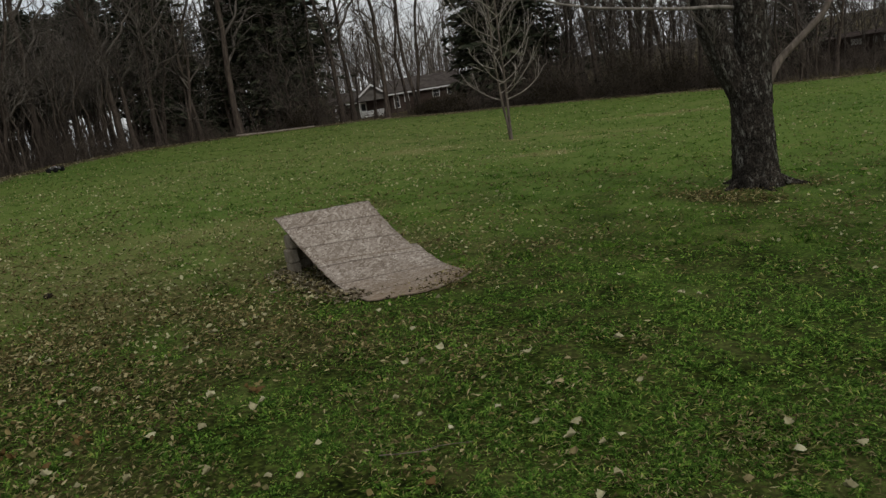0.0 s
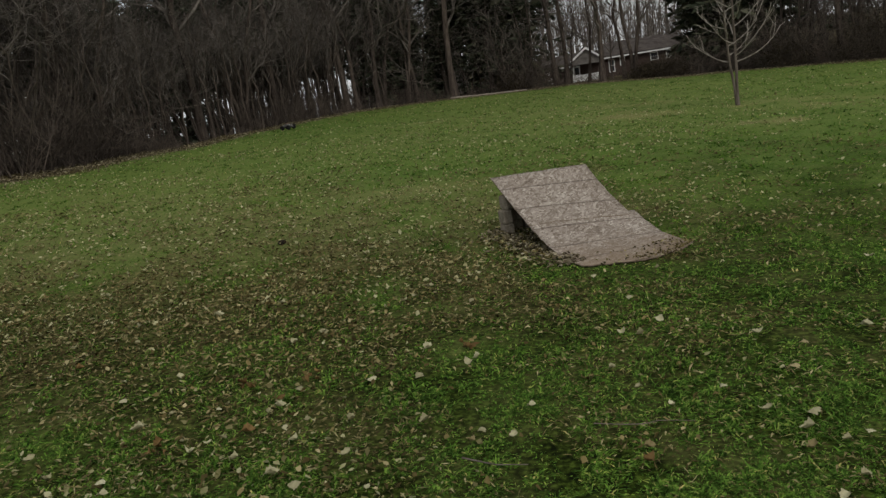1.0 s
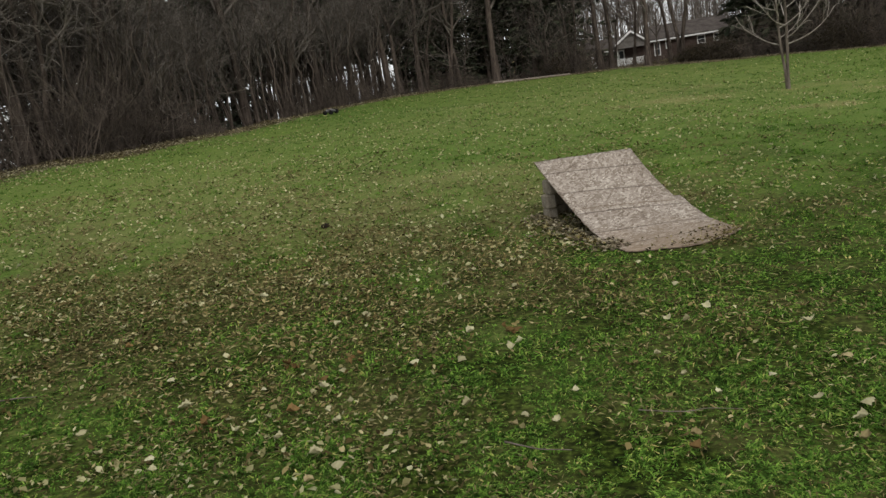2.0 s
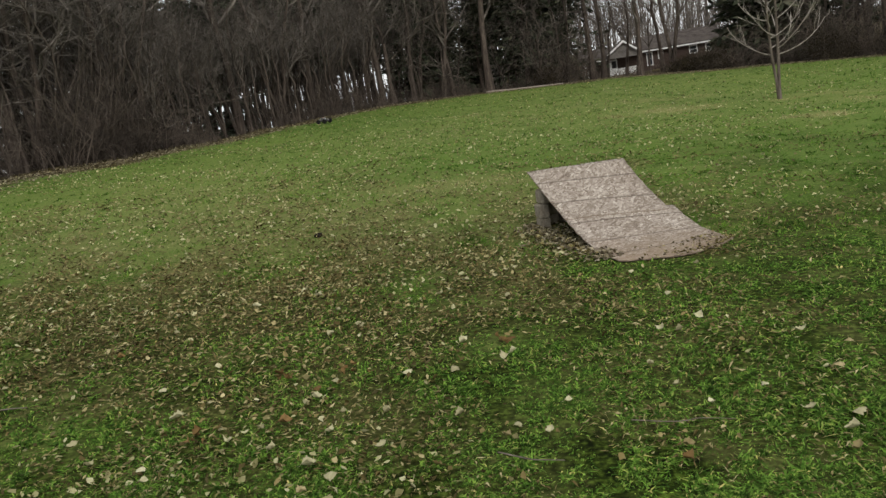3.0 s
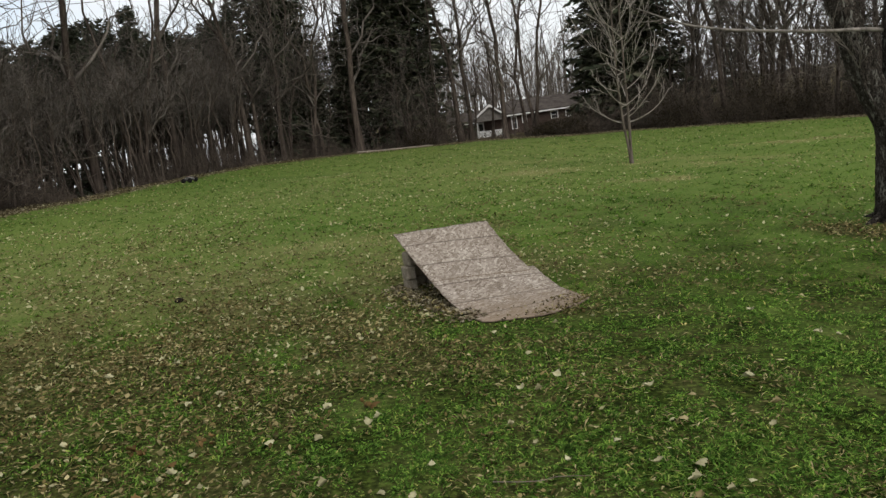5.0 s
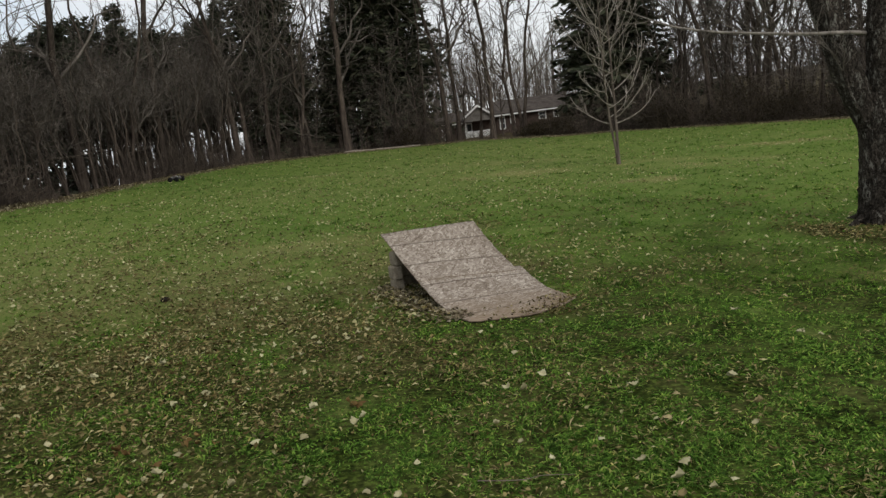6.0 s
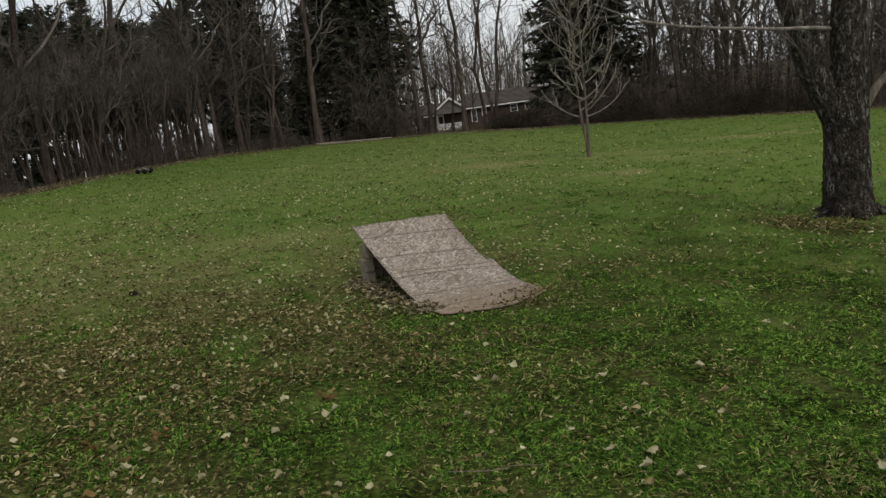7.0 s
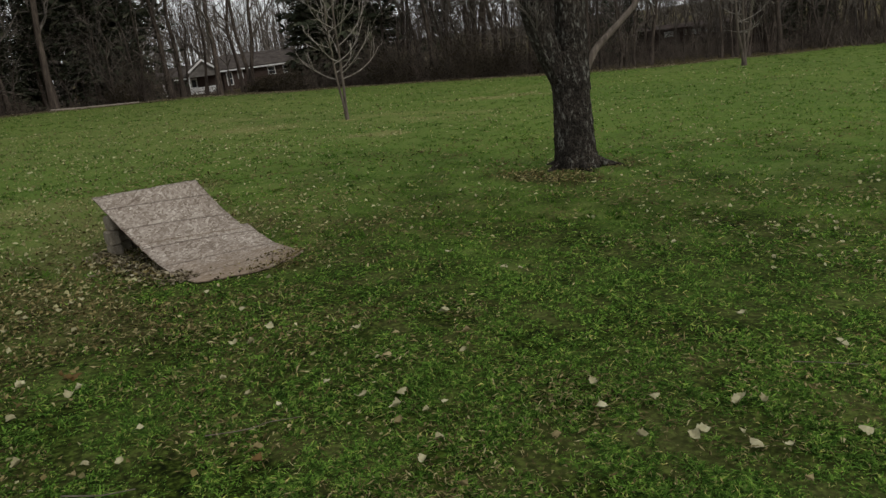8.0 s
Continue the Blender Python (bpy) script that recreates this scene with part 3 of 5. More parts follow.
def conifer_parts(rng, h, r, spread, bare=0.12, leaf=M_NEEDLE):
    t = np.linspace(0, 1, 9)
    P = np.stack([rng.normal(size=9) * 0.03 * t * h * 0.1, rng.normal(size=9) * 0.03 * t * h * 0.1, h * t], -1)[None]
    R = (r * (1 - 0.93 * t))[None]
    trunk = mesh_from("trunk", *tubes(P, R, 7), M_BARK_WOOD, True)
    n = int(h * 14)
    s = np.sort(bare + (1 - bare) * rng.random(n) ** 0.9)
    az = rng.uniform(0, 6.28, n)
    ln = spread * (1 - s) ** 0.75 * (0.6 + 0.6 * rng.random(n)) + 0.25
    u = np.linspace(0, 1, 3)[None, :, None]
    way = np.stack([np.cos(az), np.sin(az), 0.25 - 0.45 * (1 - s)], -1)[:, None]
    start = np.stack([np.zeros(n), np.zeros(n), s * h], -1)[:, None]
    B = start + way * ln[:, None, None] * u - np.array([0, 0, 0.22]) * ln[:, None, None] * (u * (1 - 0.6 * u))
    BR = 0.02 * (1 - 0.8 * u[..., 0]) * np.ones((n, 1))
    boughs = mesh_from("bough_frame", *tubes(B, BR, 3), M_TWIG)
    m = 20
    k = np.repeat(np.arange(n), m)
    q = rng.random(len(k)) ** 0.75
    i = np.clip((q * 2).astype(int), 0, 1); g = (q * 2 - i)[:, None]
    base = B[k, i] * (1 - g) + B[k, i + 1] * g
    side = np.stack([-np.sin(az[k]), np.cos(az[k]), np.zeros(len(k))], -1) * rng.choice([-1, 1], len(k))[:, None]
    dirn = unit(side * rng.uniform(0.3, 1.0, len(k))[:, None] + way[k, 0] * rng.uniform(0.4, 1.0, len(k))[:, None] + rng.normal(size=(len(k), 3)) * 0.28 + np.array([0, 0, -0.1]))
    size = (rng.uniform(0.28, 0.66, len(k)) * (0.6 + 0.25 * ln[k]))[:, None]
    across = unit(np.cross(dirn, unit(rng.normal(size=(len(k), 3)) + np.array([0, 0, 1.5]))))
    v = np.stack([base, base + dirn * size * 0.5 + across * size * 0.17, base + dirn * size, base + dirn * size * 0.5 - across * size * 0.17], 1)
    needles = mesh_from("foliage", v.reshape(-1, 3), np.arange(len(k) * 4).reshape(-1, 4), leaf)
    return trunk, boughs, needles


def plant(name, meshes, m, label, category, group=""):
    root = new(name)
    root.matrix_basis = m
    tagged(root, label, category, group)
    for me in meshes:
        ob = part(me.name.split(".")[0], me, root)
        if not me.name.startswith("trunk"):
            tagged(ob, kind="stuff")
    return root


def at(b, d, dx=0.0):
    """A place by bearing and metres past the lawn's edge, on the land."""
    r = float(np.interp(b, EDGE_B, EDGE_R)) + d
    x, y = r * math.sin(radians(b)) + dx, r * math.cos(radians(b))
    return x, y, float(land(x, y))


def build_woods():
    rng = np.random.default_rng(21)
    pr = random.Random(9)
    bare = [tree_parts("bare", rng, h, r, stems, limbs, low, bark_m=M_BARK_WOOD, twig_m=M_TWIG, lean=lean)
            for h, r, stems, limbs, low, lean in ((17, 0.15, 1, 17, 0.20, 0.05), (19, 0.19, 1, 19, 0.22, 0.06), (16, 0.14, 2, 18, 0.15, 0.05), (20, 0.22, 1, 20, 0.16, 0.05), (15, 0.12, 1, 16, 0.18, 0.08))]
    thin = [tree_parts("thin", rng, h, r, stems, limbs, low, sub=4, twig=1, bark_m=M_BARK_WOOD, twig_m=M_TWIG, lean=lean, sides=6)
            for h, r, stems, limbs, low, lean in ((9, 0.07, 1, 14, 0.15, 0.07), (11, 0.09, 1, 15, 0.2, 0.08), (7, 0.06, 2, 14, 0.12, 0.07), (10, 0.08, 1, 16, 0.15, 0.09), (10, 0.115, 1, 13, 0.38, 0.07), (9, 0.10, 1, 12, 0.42, 0.09), (11, 0.12, 2, 14, 0.36, 0.07))]
    dark = [conifer_parts(rng, h, r, s, b) for h, r, s, b in ((19, 0.24, 3.4, 0.03), (22, 0.28, 3.6, 0.24), (15, 0.2, 3.0, 0.02), (17, 0.17, 2.6, 0.52))]
    pines = [conifer_parts(rng, h, r, s, b, M_NEEDLE_HAZED) for h, r, s, b in ((15, 0.18, 2.3, 0.10), (17, 0.17, 2.5, 0.50), (16, 0.17, 2.0, 0.45))]
    made = {}
    HEIGHTS = (9, 11, 7, 10, 10, 9, 11)

    def clear(b):
        """Keep the sight line to the far house open."""
        return b + 4.0 if 33.2 < b < 37.2 else b

    def level(b, d, height, share):
        """The scale at which a tree of that height ends at the wood's level skyline."""
        x, y, z = at(b, d)
        return (math.hypot(x, y) * math.tan(radians(8.3 * share * (1.55 if b < -30.5 else 1.0))) + 1.8 - z) / height

    def put(kind, k, meshes, b, d, scale, label, category, group, tilt=2.0, dz=-0.08, wide=1.0):
        x, y, z = at(b, d)
        m = pose(x, y, z + dz, pr.uniform(-tilt, tilt), pr.uniform(-tilt, tilt), pr.uniform(0, 360))
        if (kind, k) not in made:
            made[kind, k] = plant(kind, meshes, m, label, category, group)
            ob = made[kind, k]
        else:
            ob = copy_thing(made[kind, k], m)
        ob.scale = (scale * wide, scale * wide, scale * pr.uniform(0.92, 1.08))
        return ob

    tall = ("bare_tree", "tall bare grey-brown woodland tree at the lawn's edge", "tree", "bare trees of the wood")
    slim = ("young_tree", "slender bare young tree in the thicket", "tree", "young trees of the wood")
    fir = ("conifer", "dark green conifer standing among bare trees", "conifer", "conifers of the wood")
    # trunks that stand out: bearing, metres past the edge, variant, scale
    for b, d, k, s in ((0.57, 1.5, 1, 0.9), (1.27, 1.5, 0, 1.0), (3.69, 1.2, 3, 0.8), (5.89, 1.5, 2, 1.15), (-6.7, 1.5, 3, 0.95), (-12.1, 1.5, 0, 0.9), (-10.0, 2, 4, 1.0), (-9.3, 2.5, 4, 1.0),
                       (-14.3, 2, 1, 0.85), (-24.5, 5, 1, 1.0), (-21.6, 4, 2, 0.9), (-19.2, 5, 3, 0.9), (18.8, 2, 1, 0.9), (21.6, 2.5, 2, 1.1), (23.5, 3, 0, 1.0), (29.4, 3, 1, 0.9), (33.6, 4, 4, 1.1), (-31.0, 3, 2, 0.8)):
        put(tall[0], k, bare[k], b, d, s, *tall[1:], tilt=2.5)
    for lo, hi, n, d0, d1 in ((-48, -31, 18, 2, 14), (-14, -10, 3, 2, 8), (-5.5, -1, 5, 2, 14), (-1, 8, 5, 8, 45), (12, 30, 28, 3, 26), (30, 56, 26, 3, 26)):
        for _ in range(n):
            k = pr.randrange(5)
            # more open next to the dark conifers, closer at the far end
            b = clear(pr.uniform(lo, hi))
            b += 24.0 if lo == 12 and b < 20.5 and _ % 2 else 0.0
            put(tall[0], k, bare[k], b, pr.uniform(d0, d1), pr.uniform(0.7, 1.05), *tall[1:])
    for lo, hi, n, d0, d1 in ((-50, -31, 46, 0.6, 9), (-31, -26, 26, 0.6, 9), (-26, -17.5, 22, 0.6, 9), (-17.5, -9, 32, 0.6, 9), (-46, -26, 36, 7, 17), (-26, -17, 22, 7, 17), (-9, -1, 14, 0.8, 7), (9, 30, 34, 1.5, 14), (30, 56, 50, 1.5, 18)):
        for i in range(n):
            k = (4 + i % 3 if i % 7 else i % 4) if lo in (-31, -46, -26, -17.5) else pr.randrange(4)
            b, d = clear(pr.uniform(lo, hi)), pr.uniform(d0, d1)
            s = level(b, d, HEIGHTS[k], pr.uniform(0.55, 1.0)) if -34 < b < -15 else pr.uniform(0.45, 0.75) if -15 <= b < -1 else pr.uniform(0.65, 1.1)
            put(slim[0], k, thin[k], b, d, s, *slim[1:], tilt=3.0)
    for i in range(44):
        b, d = -23.8 + 0.215 * i + pr.uniform(-0.08, 0.08), (2.5, 9.0, 5.5, 12.0)[i % 4] + pr.uniform(-1, 1)
        put(slim[0], 4 + i % 2, thin[4 + i % 2], b, d, level(b, d, HEIGHTS[4 + i % 2], pr.uniform(0.6, 0.92)), *slim[1:], tilt=2.0)
    for lo, hi, n, d0, d1, s0, s1 in ((-5.2, -2.2, 7, 4, 12, 0.85, 1.05), (-12.4, -10.6, 6, 4, 11, 0.72, 0.9), (-10.0, -6.0, 9, 4, 10, 0.32, 0.42), (-52, -34, 7, 6, 20, 0.6, 0.9), (24, 58, 16, 14, 34, 0.4, 0.65), (18, 34, 3, 22, 34, 0.5, 0.6)):
        for _ in range(n):
            k = pr.randrange(3)
            put(fir[0], k, dark[k], clear(pr.uniform(lo, hi)), pr.uniform(d0, d1), pr.uniform(s0, s1), *fir[1:], wide=0.8 if lo in (-5.2, -12.4) else 1.3 if lo == -10.0 else 1.0)
    # a line of pines with high crowns behind the young trees, and some that branch to the ground
    for i in range(58):
        b, d = -33.0 + 0.33 * i + pr.uniform(-0.25, 0.25), pr.uniform(7, 19)
        k = 1 + i % 2 if b > -24.5 or i % 3 else 0
        put("pine_tree", k, pines[k], b, d, level(b, d, (15, 17, 16)[k], pr.uniform(0.84, 1.1)), "slender grey-green pine behind the bare young trees", "conifer", "pines behind the thicket", wide=1.2)
    for b, d, k, s in ((12.6, 6, 0, 1.1), (11.6, 7, 2, 1.2), (13.3, 7, 0, 1.0), (12.0, 8, 0, 1.1), (13.6, 9, 2, 1.1), (11.4, 14, 0, 1.0), (12.8, 12, 2, 1.2), (-1.7, 8, 0, 0.95), (-2.6, 5, 1, 1.0), (-3.8, 6, 1, 1.0)):
        put(fir[0], k, dark[k], b, d, s, *fir[1:])


build_woods()


def build_thicket():
    """Undergrowth along the edge of the wood: stems that fork into twigs."""
    rng = np.random.default_rng(5)
    P, S = [], []
    for lo, hi, n, d0, d1, h0, h1 in ((-50, -31, 700, 0.2, 7, 0.5, 2.4), (-36, -26, 650, 0.2, 6, 0.8, 3.0), (-26, -17, 200, 0.2, 3, 0.2, 0.8), (-18, -14, 260, 0.2, 4, 0.4, 1.5), (-33, -26, 80, 0.5, 6, 1.6, 4.5), (-24, -12.5, 520, 5, 15, 1.2, 4.4), (-15, 0, 1000, 0.2, 5, 0.5, 2.0), (0, 9, 300, 0.6, 4, 0.3, 1.0), (9, 24, 1300, 0.6, 9, 0.5, 2.7), (24, 32, 500, 0.6, 12, 0.6, 2.4), (32, 58, 1700, 0.6, 14, 0.5, 2.4)):
        b = rng.uniform(lo, hi, n); d = d0 + (d1 - d0) * rng.random(n) ** 1.3
        r = np.interp(b, EDGE_B, EDGE_R) + d
        x, y = r * np.sin(np.radians(b)), r * np.cos(np.radians(b))
        clump = np.clip(0.6 + 0.6 * wave(x, y, 0.6, 31) + 0.3 * wave(x, y, 2.4, 32), 0.12, 1.6)
        h = (h0 + (h1 - h0) * rng.random(n) ** 1.5) * clump
        t = np.linspace(0, 1, 5)[None, :, None]
        lean = rng.normal(size=(n, 1, 3)) * (0.5 if h1 < 4.5 else 0.16)
        lean[..., 2] = 1.0
        p = np.stack([x, y, land(x, y) - 0.05], -1)[:, None] + lean * h[:, None, None] * t + rng.normal(size=(n, 1, 3)) * np.array([0.25, 0.25, -0.1]) * h[:, None, None] * t ** 2
        P.append(p); S.append(np.clip(h * 0.007, 0.009, 0.04)[:, None] * (1 - 0.7 * t[..., 0]))
    P, S = np.concatenate(P), np.concatenate(S)
    a, ra = offshoots(rng, P, S, 3, 0.15, 0.95, 0.6, 0.95, 0.3, 3, 0.7, 0.08)
    ra = np.maximum(ra, 0.007)
    me = mesh_from("thicket", *joined([tubes(P, S, 3), tubes(a, ra, 3)]), M_BRUSH)
    tagged(new("thicket", me), "tangled brown leafless undergrowth along the wood's edge", "undergrowth", kind="stuff")


build_thicket()


def build_bushes():
    """Dense dark mounds of brush at the lawn's edge."""
    for b, d, w, h, seed in ((20.6, 0.8, 2.3, 2.7, 1), (15.6, 1.2, 1.6, 1.7, 2), (23.6, 1.6, 1.7, 2.0, 3), (27.5, 1.4, 1.8, 1.8, 4), (-2.6, 1.2, 0.9, 1.0, 5), (6.6, 1.4, 1.0, 0.8, 6), (8.3, 1.6, 1.3, 1.1, 7)):
        rng = np.random.default_rng(seed)
        x, y, z = at(b, d)
        n = 150
        a, e = rng.uniform(0, 6.28, n), np.arcsin(rng.uniform(0.05, 1.0, n))
        k = rng.uniform(0.75, 1.12, n)
        tip = np.stack([np.cos(a) * np.cos(e) * w * k, np.sin(a) * np.cos(e) * w * k, np.sin(e) * h * k + 0.1], -1)
        t = np.linspace(0, 1, 5)[None, :, None]
        foot = np.stack([np.cos(a), np.sin(a), 0 * a], -1) * (w * 0.25 * rng.random(n))[:, None]
        P = foot[:, None] + (tip - foot)[:, None] * t + np.cumsum(rng.normal(size=(n, 5, 3)), axis=1) * 0.05 * t
        R = 0.018 * (1.1 - t[..., 0]) * np.ones((n, 1))
        q, rq = offshoots(rng, P, R, 5, 0.35, 1.0, 0.3, 0.9, 0.2, 3, 0.6, 0.08)
        m = len(q)
        j = np.repeat(np.arange(m), 7)
        base = q[j, 2] + rng.normal(size=(len(j), 3)) * 0.09
        u, v2 = unit(rng.normal(size=(len(j), 3))), unit(rng.normal(size=(len(j), 3)))
        s = rng.uniform(0.03, 0.075, len(j))[:, None]
        leaves = np.stack([base, base + (u + 0.4 * v2) * s, base + u * s * 2, base + (u - 0.4 * v2) * s], 1)
        stems = mesh_from("stem_tangle", *joined([tubes(P, R, 3), tubes(q, np.maximum(rq, 0.006), 3)]), M_BRUSH)
        leafage = mesh_from("leafage", leaves.reshape(-1, 3), np.arange(len(j) * 4).reshape(-1, 4), M_BUSH)
        plant("bush", [stems, leafage], pose(x, y, z - 0.05), "dark brown-olive mound of tangled brush", "bush", "bushes along the wood")


build_bushes()


def build_far_woods():
    """Distant bare woods that close the view behind the nearer trees and the house."""
    rng = np.random.default_rng(8)
    P, S, base = [], [], []
    for lo, hi, n, r0, r1, h0, h1 in ((-4, 12, 210, 128, 210, 10, 19), (11, 60, 380, 66, 140, 6, 12), (-14, -2, 90, 66, 110, 12, 20)):
        b, r = np.radians(rng.uniform(lo, hi, n)), rng.uniform(r0, r1, n)
        x, y, h = r * np.sin(b), r * np.cos(b), rng.uniform(h0, h1, n)
        t = np.linspace(0, 1, 5)[None, :, None]
        lean = rng.normal(size=(n, 1, 3)) * 0.05
        lean[..., 2] = 1
        P.append(np.stack([x, y, land(x, y) - 0.2], -1)[:, None] + lean * h[:, None, None] * t + np.cumsum(rng.normal(size=(n, 5, 3)), axis=1) * 0.32 * t)
        S.append((h * rng.uniform(0.008, 0.014, n))[:, None] * (1 - 0.75 * t[..., 0]))
    P, S = np.concatenate(P), np.concatenate(S)
    a, ra = offshoots(rng, P, S, 9, 0.22, 0.98, 0.26, 0.8, 0.5, 3, 0.45, 0.05)
    c, rc = offshoots(rng, a, np.maximum(ra, 0.03), 4, 0.2, 1.0, 0.55, 0.8, 0.3, 2, 0.6, 0.05)
    me = mesh_from("far_woods", *joined([tubes(P, S, 4), tubes(a, np.maximum(ra, 0.03), 3), tubes(c, np.maximum(rc, 0.02), 3)]), M_TWIG)
    tagged(new("far_woods", me), "distant grey-brown bare woods", "woods", kind="stuff")
    # low scrub under them
    n = 9000
    b, r = np.radians(rng.uniform(8, 60, n)), rng.uniform(62, 110, n)
    x, y, h = r * np.sin(b), r * np.cos(b), rng.uniform(0.6, 2.6, n)
    t = np.linspace(0, 1, 3)[None, :, None]
    lean = rng.normal(size=(n, 1, 3)) * 0.6
    lean[..., 2] = 1
    Q = np.stack([x, y, land(x, y) - 0.2], -1)[:, None] + lean * h[:, None, None] * t
    me = mesh_from("far_scrub", *tubes(Q, 0.035 * (1.1 - t[..., 0]) * np.ones((n, 1)), 3), M_BRUSH)
    tagged(new("far_scrub", me), "brown scrub under the distant woods", "undergrowth", kind="stuff")


build_far_woods()
# ---------------------------------------------------------------- the old tree on the lawn


def knotty(P, R, n, sides, rough, seed):
    """A trunk or limb along a bent line, its bark in ridges."""
    P, R = np.array(P, float), np.array(R, float)
    s = np.linspace(0, len(P) - 1, n)
    k = np.arange(len(P))
    # smooth the bends
    line = np.stack([np.interp(s, k, P[:, c]) for c in range(3)], -1)
    for _ in range(3):
        line[1:-1] = (line[:-2] + 2 * line[1:-1] + line[2:]) / 4
    v, f = tubes(line[None], np.interp(s, k, R)[None], sides)
    ax = np.repeat(line, sides, axis=0)
    off = v - ax
    ang = np.tile(np.arange(sides) / sides * 2 * np.pi, n)
    row = np.repeat(s, sides)
    rng = np.random.default_rng(seed)
    ridge = sum(np.sin(q * ang + p + 1.1 * np.sin(row * 2.2 + p)) for q, p in ((3, 0.5), (7, 1.0), (13, 2.0), (19, 4.0))) / 4
    v = ax + off * (1 + rough * ridge + rough * 0.5 * rng.normal(size=len(ang)))[:, None]
    return v, f


def build_old_tree():
    x, y = 5.45, 9.95
    z = float(land(x, y))
    root = tagged(new("old_tree"), "old bare tree with dark rugged lichen-spotted bark on the lawn", "tree")
    root.location = (x, y, z)
    rng = np.random.default_rng(3)
    def rel(*pts):
        return [(px - 5.36, py - y, pz - z) for px, py, pz in pts]
    trunk = knotty(rel((5.36, 9.95, -0.42), (5.36, 9.95, -0.24), (5.36, 9.95, -0.05), (5.36, 9.95, 0.3), (5.36, 9.95, 0.7), (5.37, 9.95, 1.05), (5.37, 9.95, 1.35)), (0.40, 0.33, 0.295, 0.275, 0.258, 0.268, 0.22), 60, 56, 0.035, 1)
    part("trunk", mesh_from("trunk", *trunk, M_BARK_BIG, True), root)
    limbs = [
        (((5.34, 9.95, 0.6), (5.18, 9.97, 1.15), (4.99, 9.98, 1.6), (4.86, 10.0, 2.1), (4.6, 10.1, 3.2), (4.2, 10.3, 4.8), (3.9, 10.4, 6.5)), (0.14, 0.18, 0.18, 0.175, 0.15, 0.1, 0.03)),
        (((5.40, 9.95, 0.8), (5.42, 9.92, 1.6), (5.42, 9.9, 2.2), (5.5, 9.8, 3.6), (5.3, 9.7, 5.4), (5.4, 9.6, 7.4)), (0.24, 0.215, 0.2, 0.17, 0.11, 0.03)),
        (((5.46, 9.92, 0.85), (5.74, 9.88, 1.32), (6.1, 9.85, 1.6), (6.42, 9.8, 1.88), (6.6, 9.8, 2.5), (6.9, 9.7, 3.8), (7.3, 9.6, 5.2)), (0.072, 0.050, 0.042, 0.038, 0.035, 0.027, 0.01)),
        (((5.1, 9.8, 1.0), (4.9, 9.75, 1.35), (4.78, 9.72, 1.75), (4.66, 9.7, 2.2), (4.5, 9.6, 3.0)), (0.022, 0.02, 0.018, 0.015, 0.008)),
        (((5.3, 10.02, 2.07), (5.02, 9.8, 2.10), (4.72, 9.62, 2.12), (4.4, 9.55, 2.14), (3.86, 9.5, 2.21), (3.23, 9.5, 2.31), (2.72, 9.5, 2.44), (2.2, 9.5, 2.7)), (0.028, 0.025, 0.022, 0.02, 0.018, 0.015, 0.012, 0.005)),
    ]
    crown = []
    for i, (pts, rad) in enumerate(limbs):
        v, f = knotty(rel(*pts), rad, 40, 24 if i < 2 else 12, 0.03, 5 + i)
        me = mesh_from("limb", v, f, M_BARK_BIG if i in (0, 1, 3) else M_BARK_YOUNG if i == 2 else M_BARK_PALE, True)
        part("limb", me, root, "pale smooth branch" if i == 4 else "")
        if i < 5:
            q = np.array(rel(*pts)); n = 8
            line = np.stack([np.interp(np.linspace(0, len(q) - 1, n), np.arange(len(q)), q[:, c]) for c in range(3)], -1)[None]
            rr = np.interp(np.linspace(0, len(q) - 1, n), np.arange(len(q)), rad)[None]
            a, ra = offshoots(rng, line, rr, 7 if i < 3 else 5, 0.72 if i < 3 else 0.4, 1.0, 0.3, 0.8, 0.5, 5, 0.35, 0.05)
            b, rb = offshoots(rng, a, ra, 5, 0.2, 1.0, 0.5, 0.7, 0.3, 4, 0.6, 0.05)
            crown += [tubes(a, np.maximum(ra, 0.006), 5), tubes(b, np.maximum(rb, 0.004), 3)]
    tagged(part("twig_crown", mesh_from("twig_crown", *joined(crown), M_TWIG, True), root), kind="stuff")
    # roots that flare into the ground
    for k in range(5):
        a = k * 1.27 + 0.7
        pts = [(0.27 * math.cos(a), 0.27 * math.sin(a), 0.10), (0.40 * math.cos(a), 0.40 * math.sin(a), 0.02), (0.54 * math.cos(a + 0.1), 0.54 * math.sin(a + 0.1), -0.02), (0.68 * math.cos(a + 0.15), 0.68 * math.sin(a + 0.15), -0.06)]
        part("root", mesh_from("root", *knotty(pts, (0.06, 0.055, 0.035, 0.015), 16, 10, 0.06, 40 + k), M_BARK_BIG, True), root)


build_old_tree()


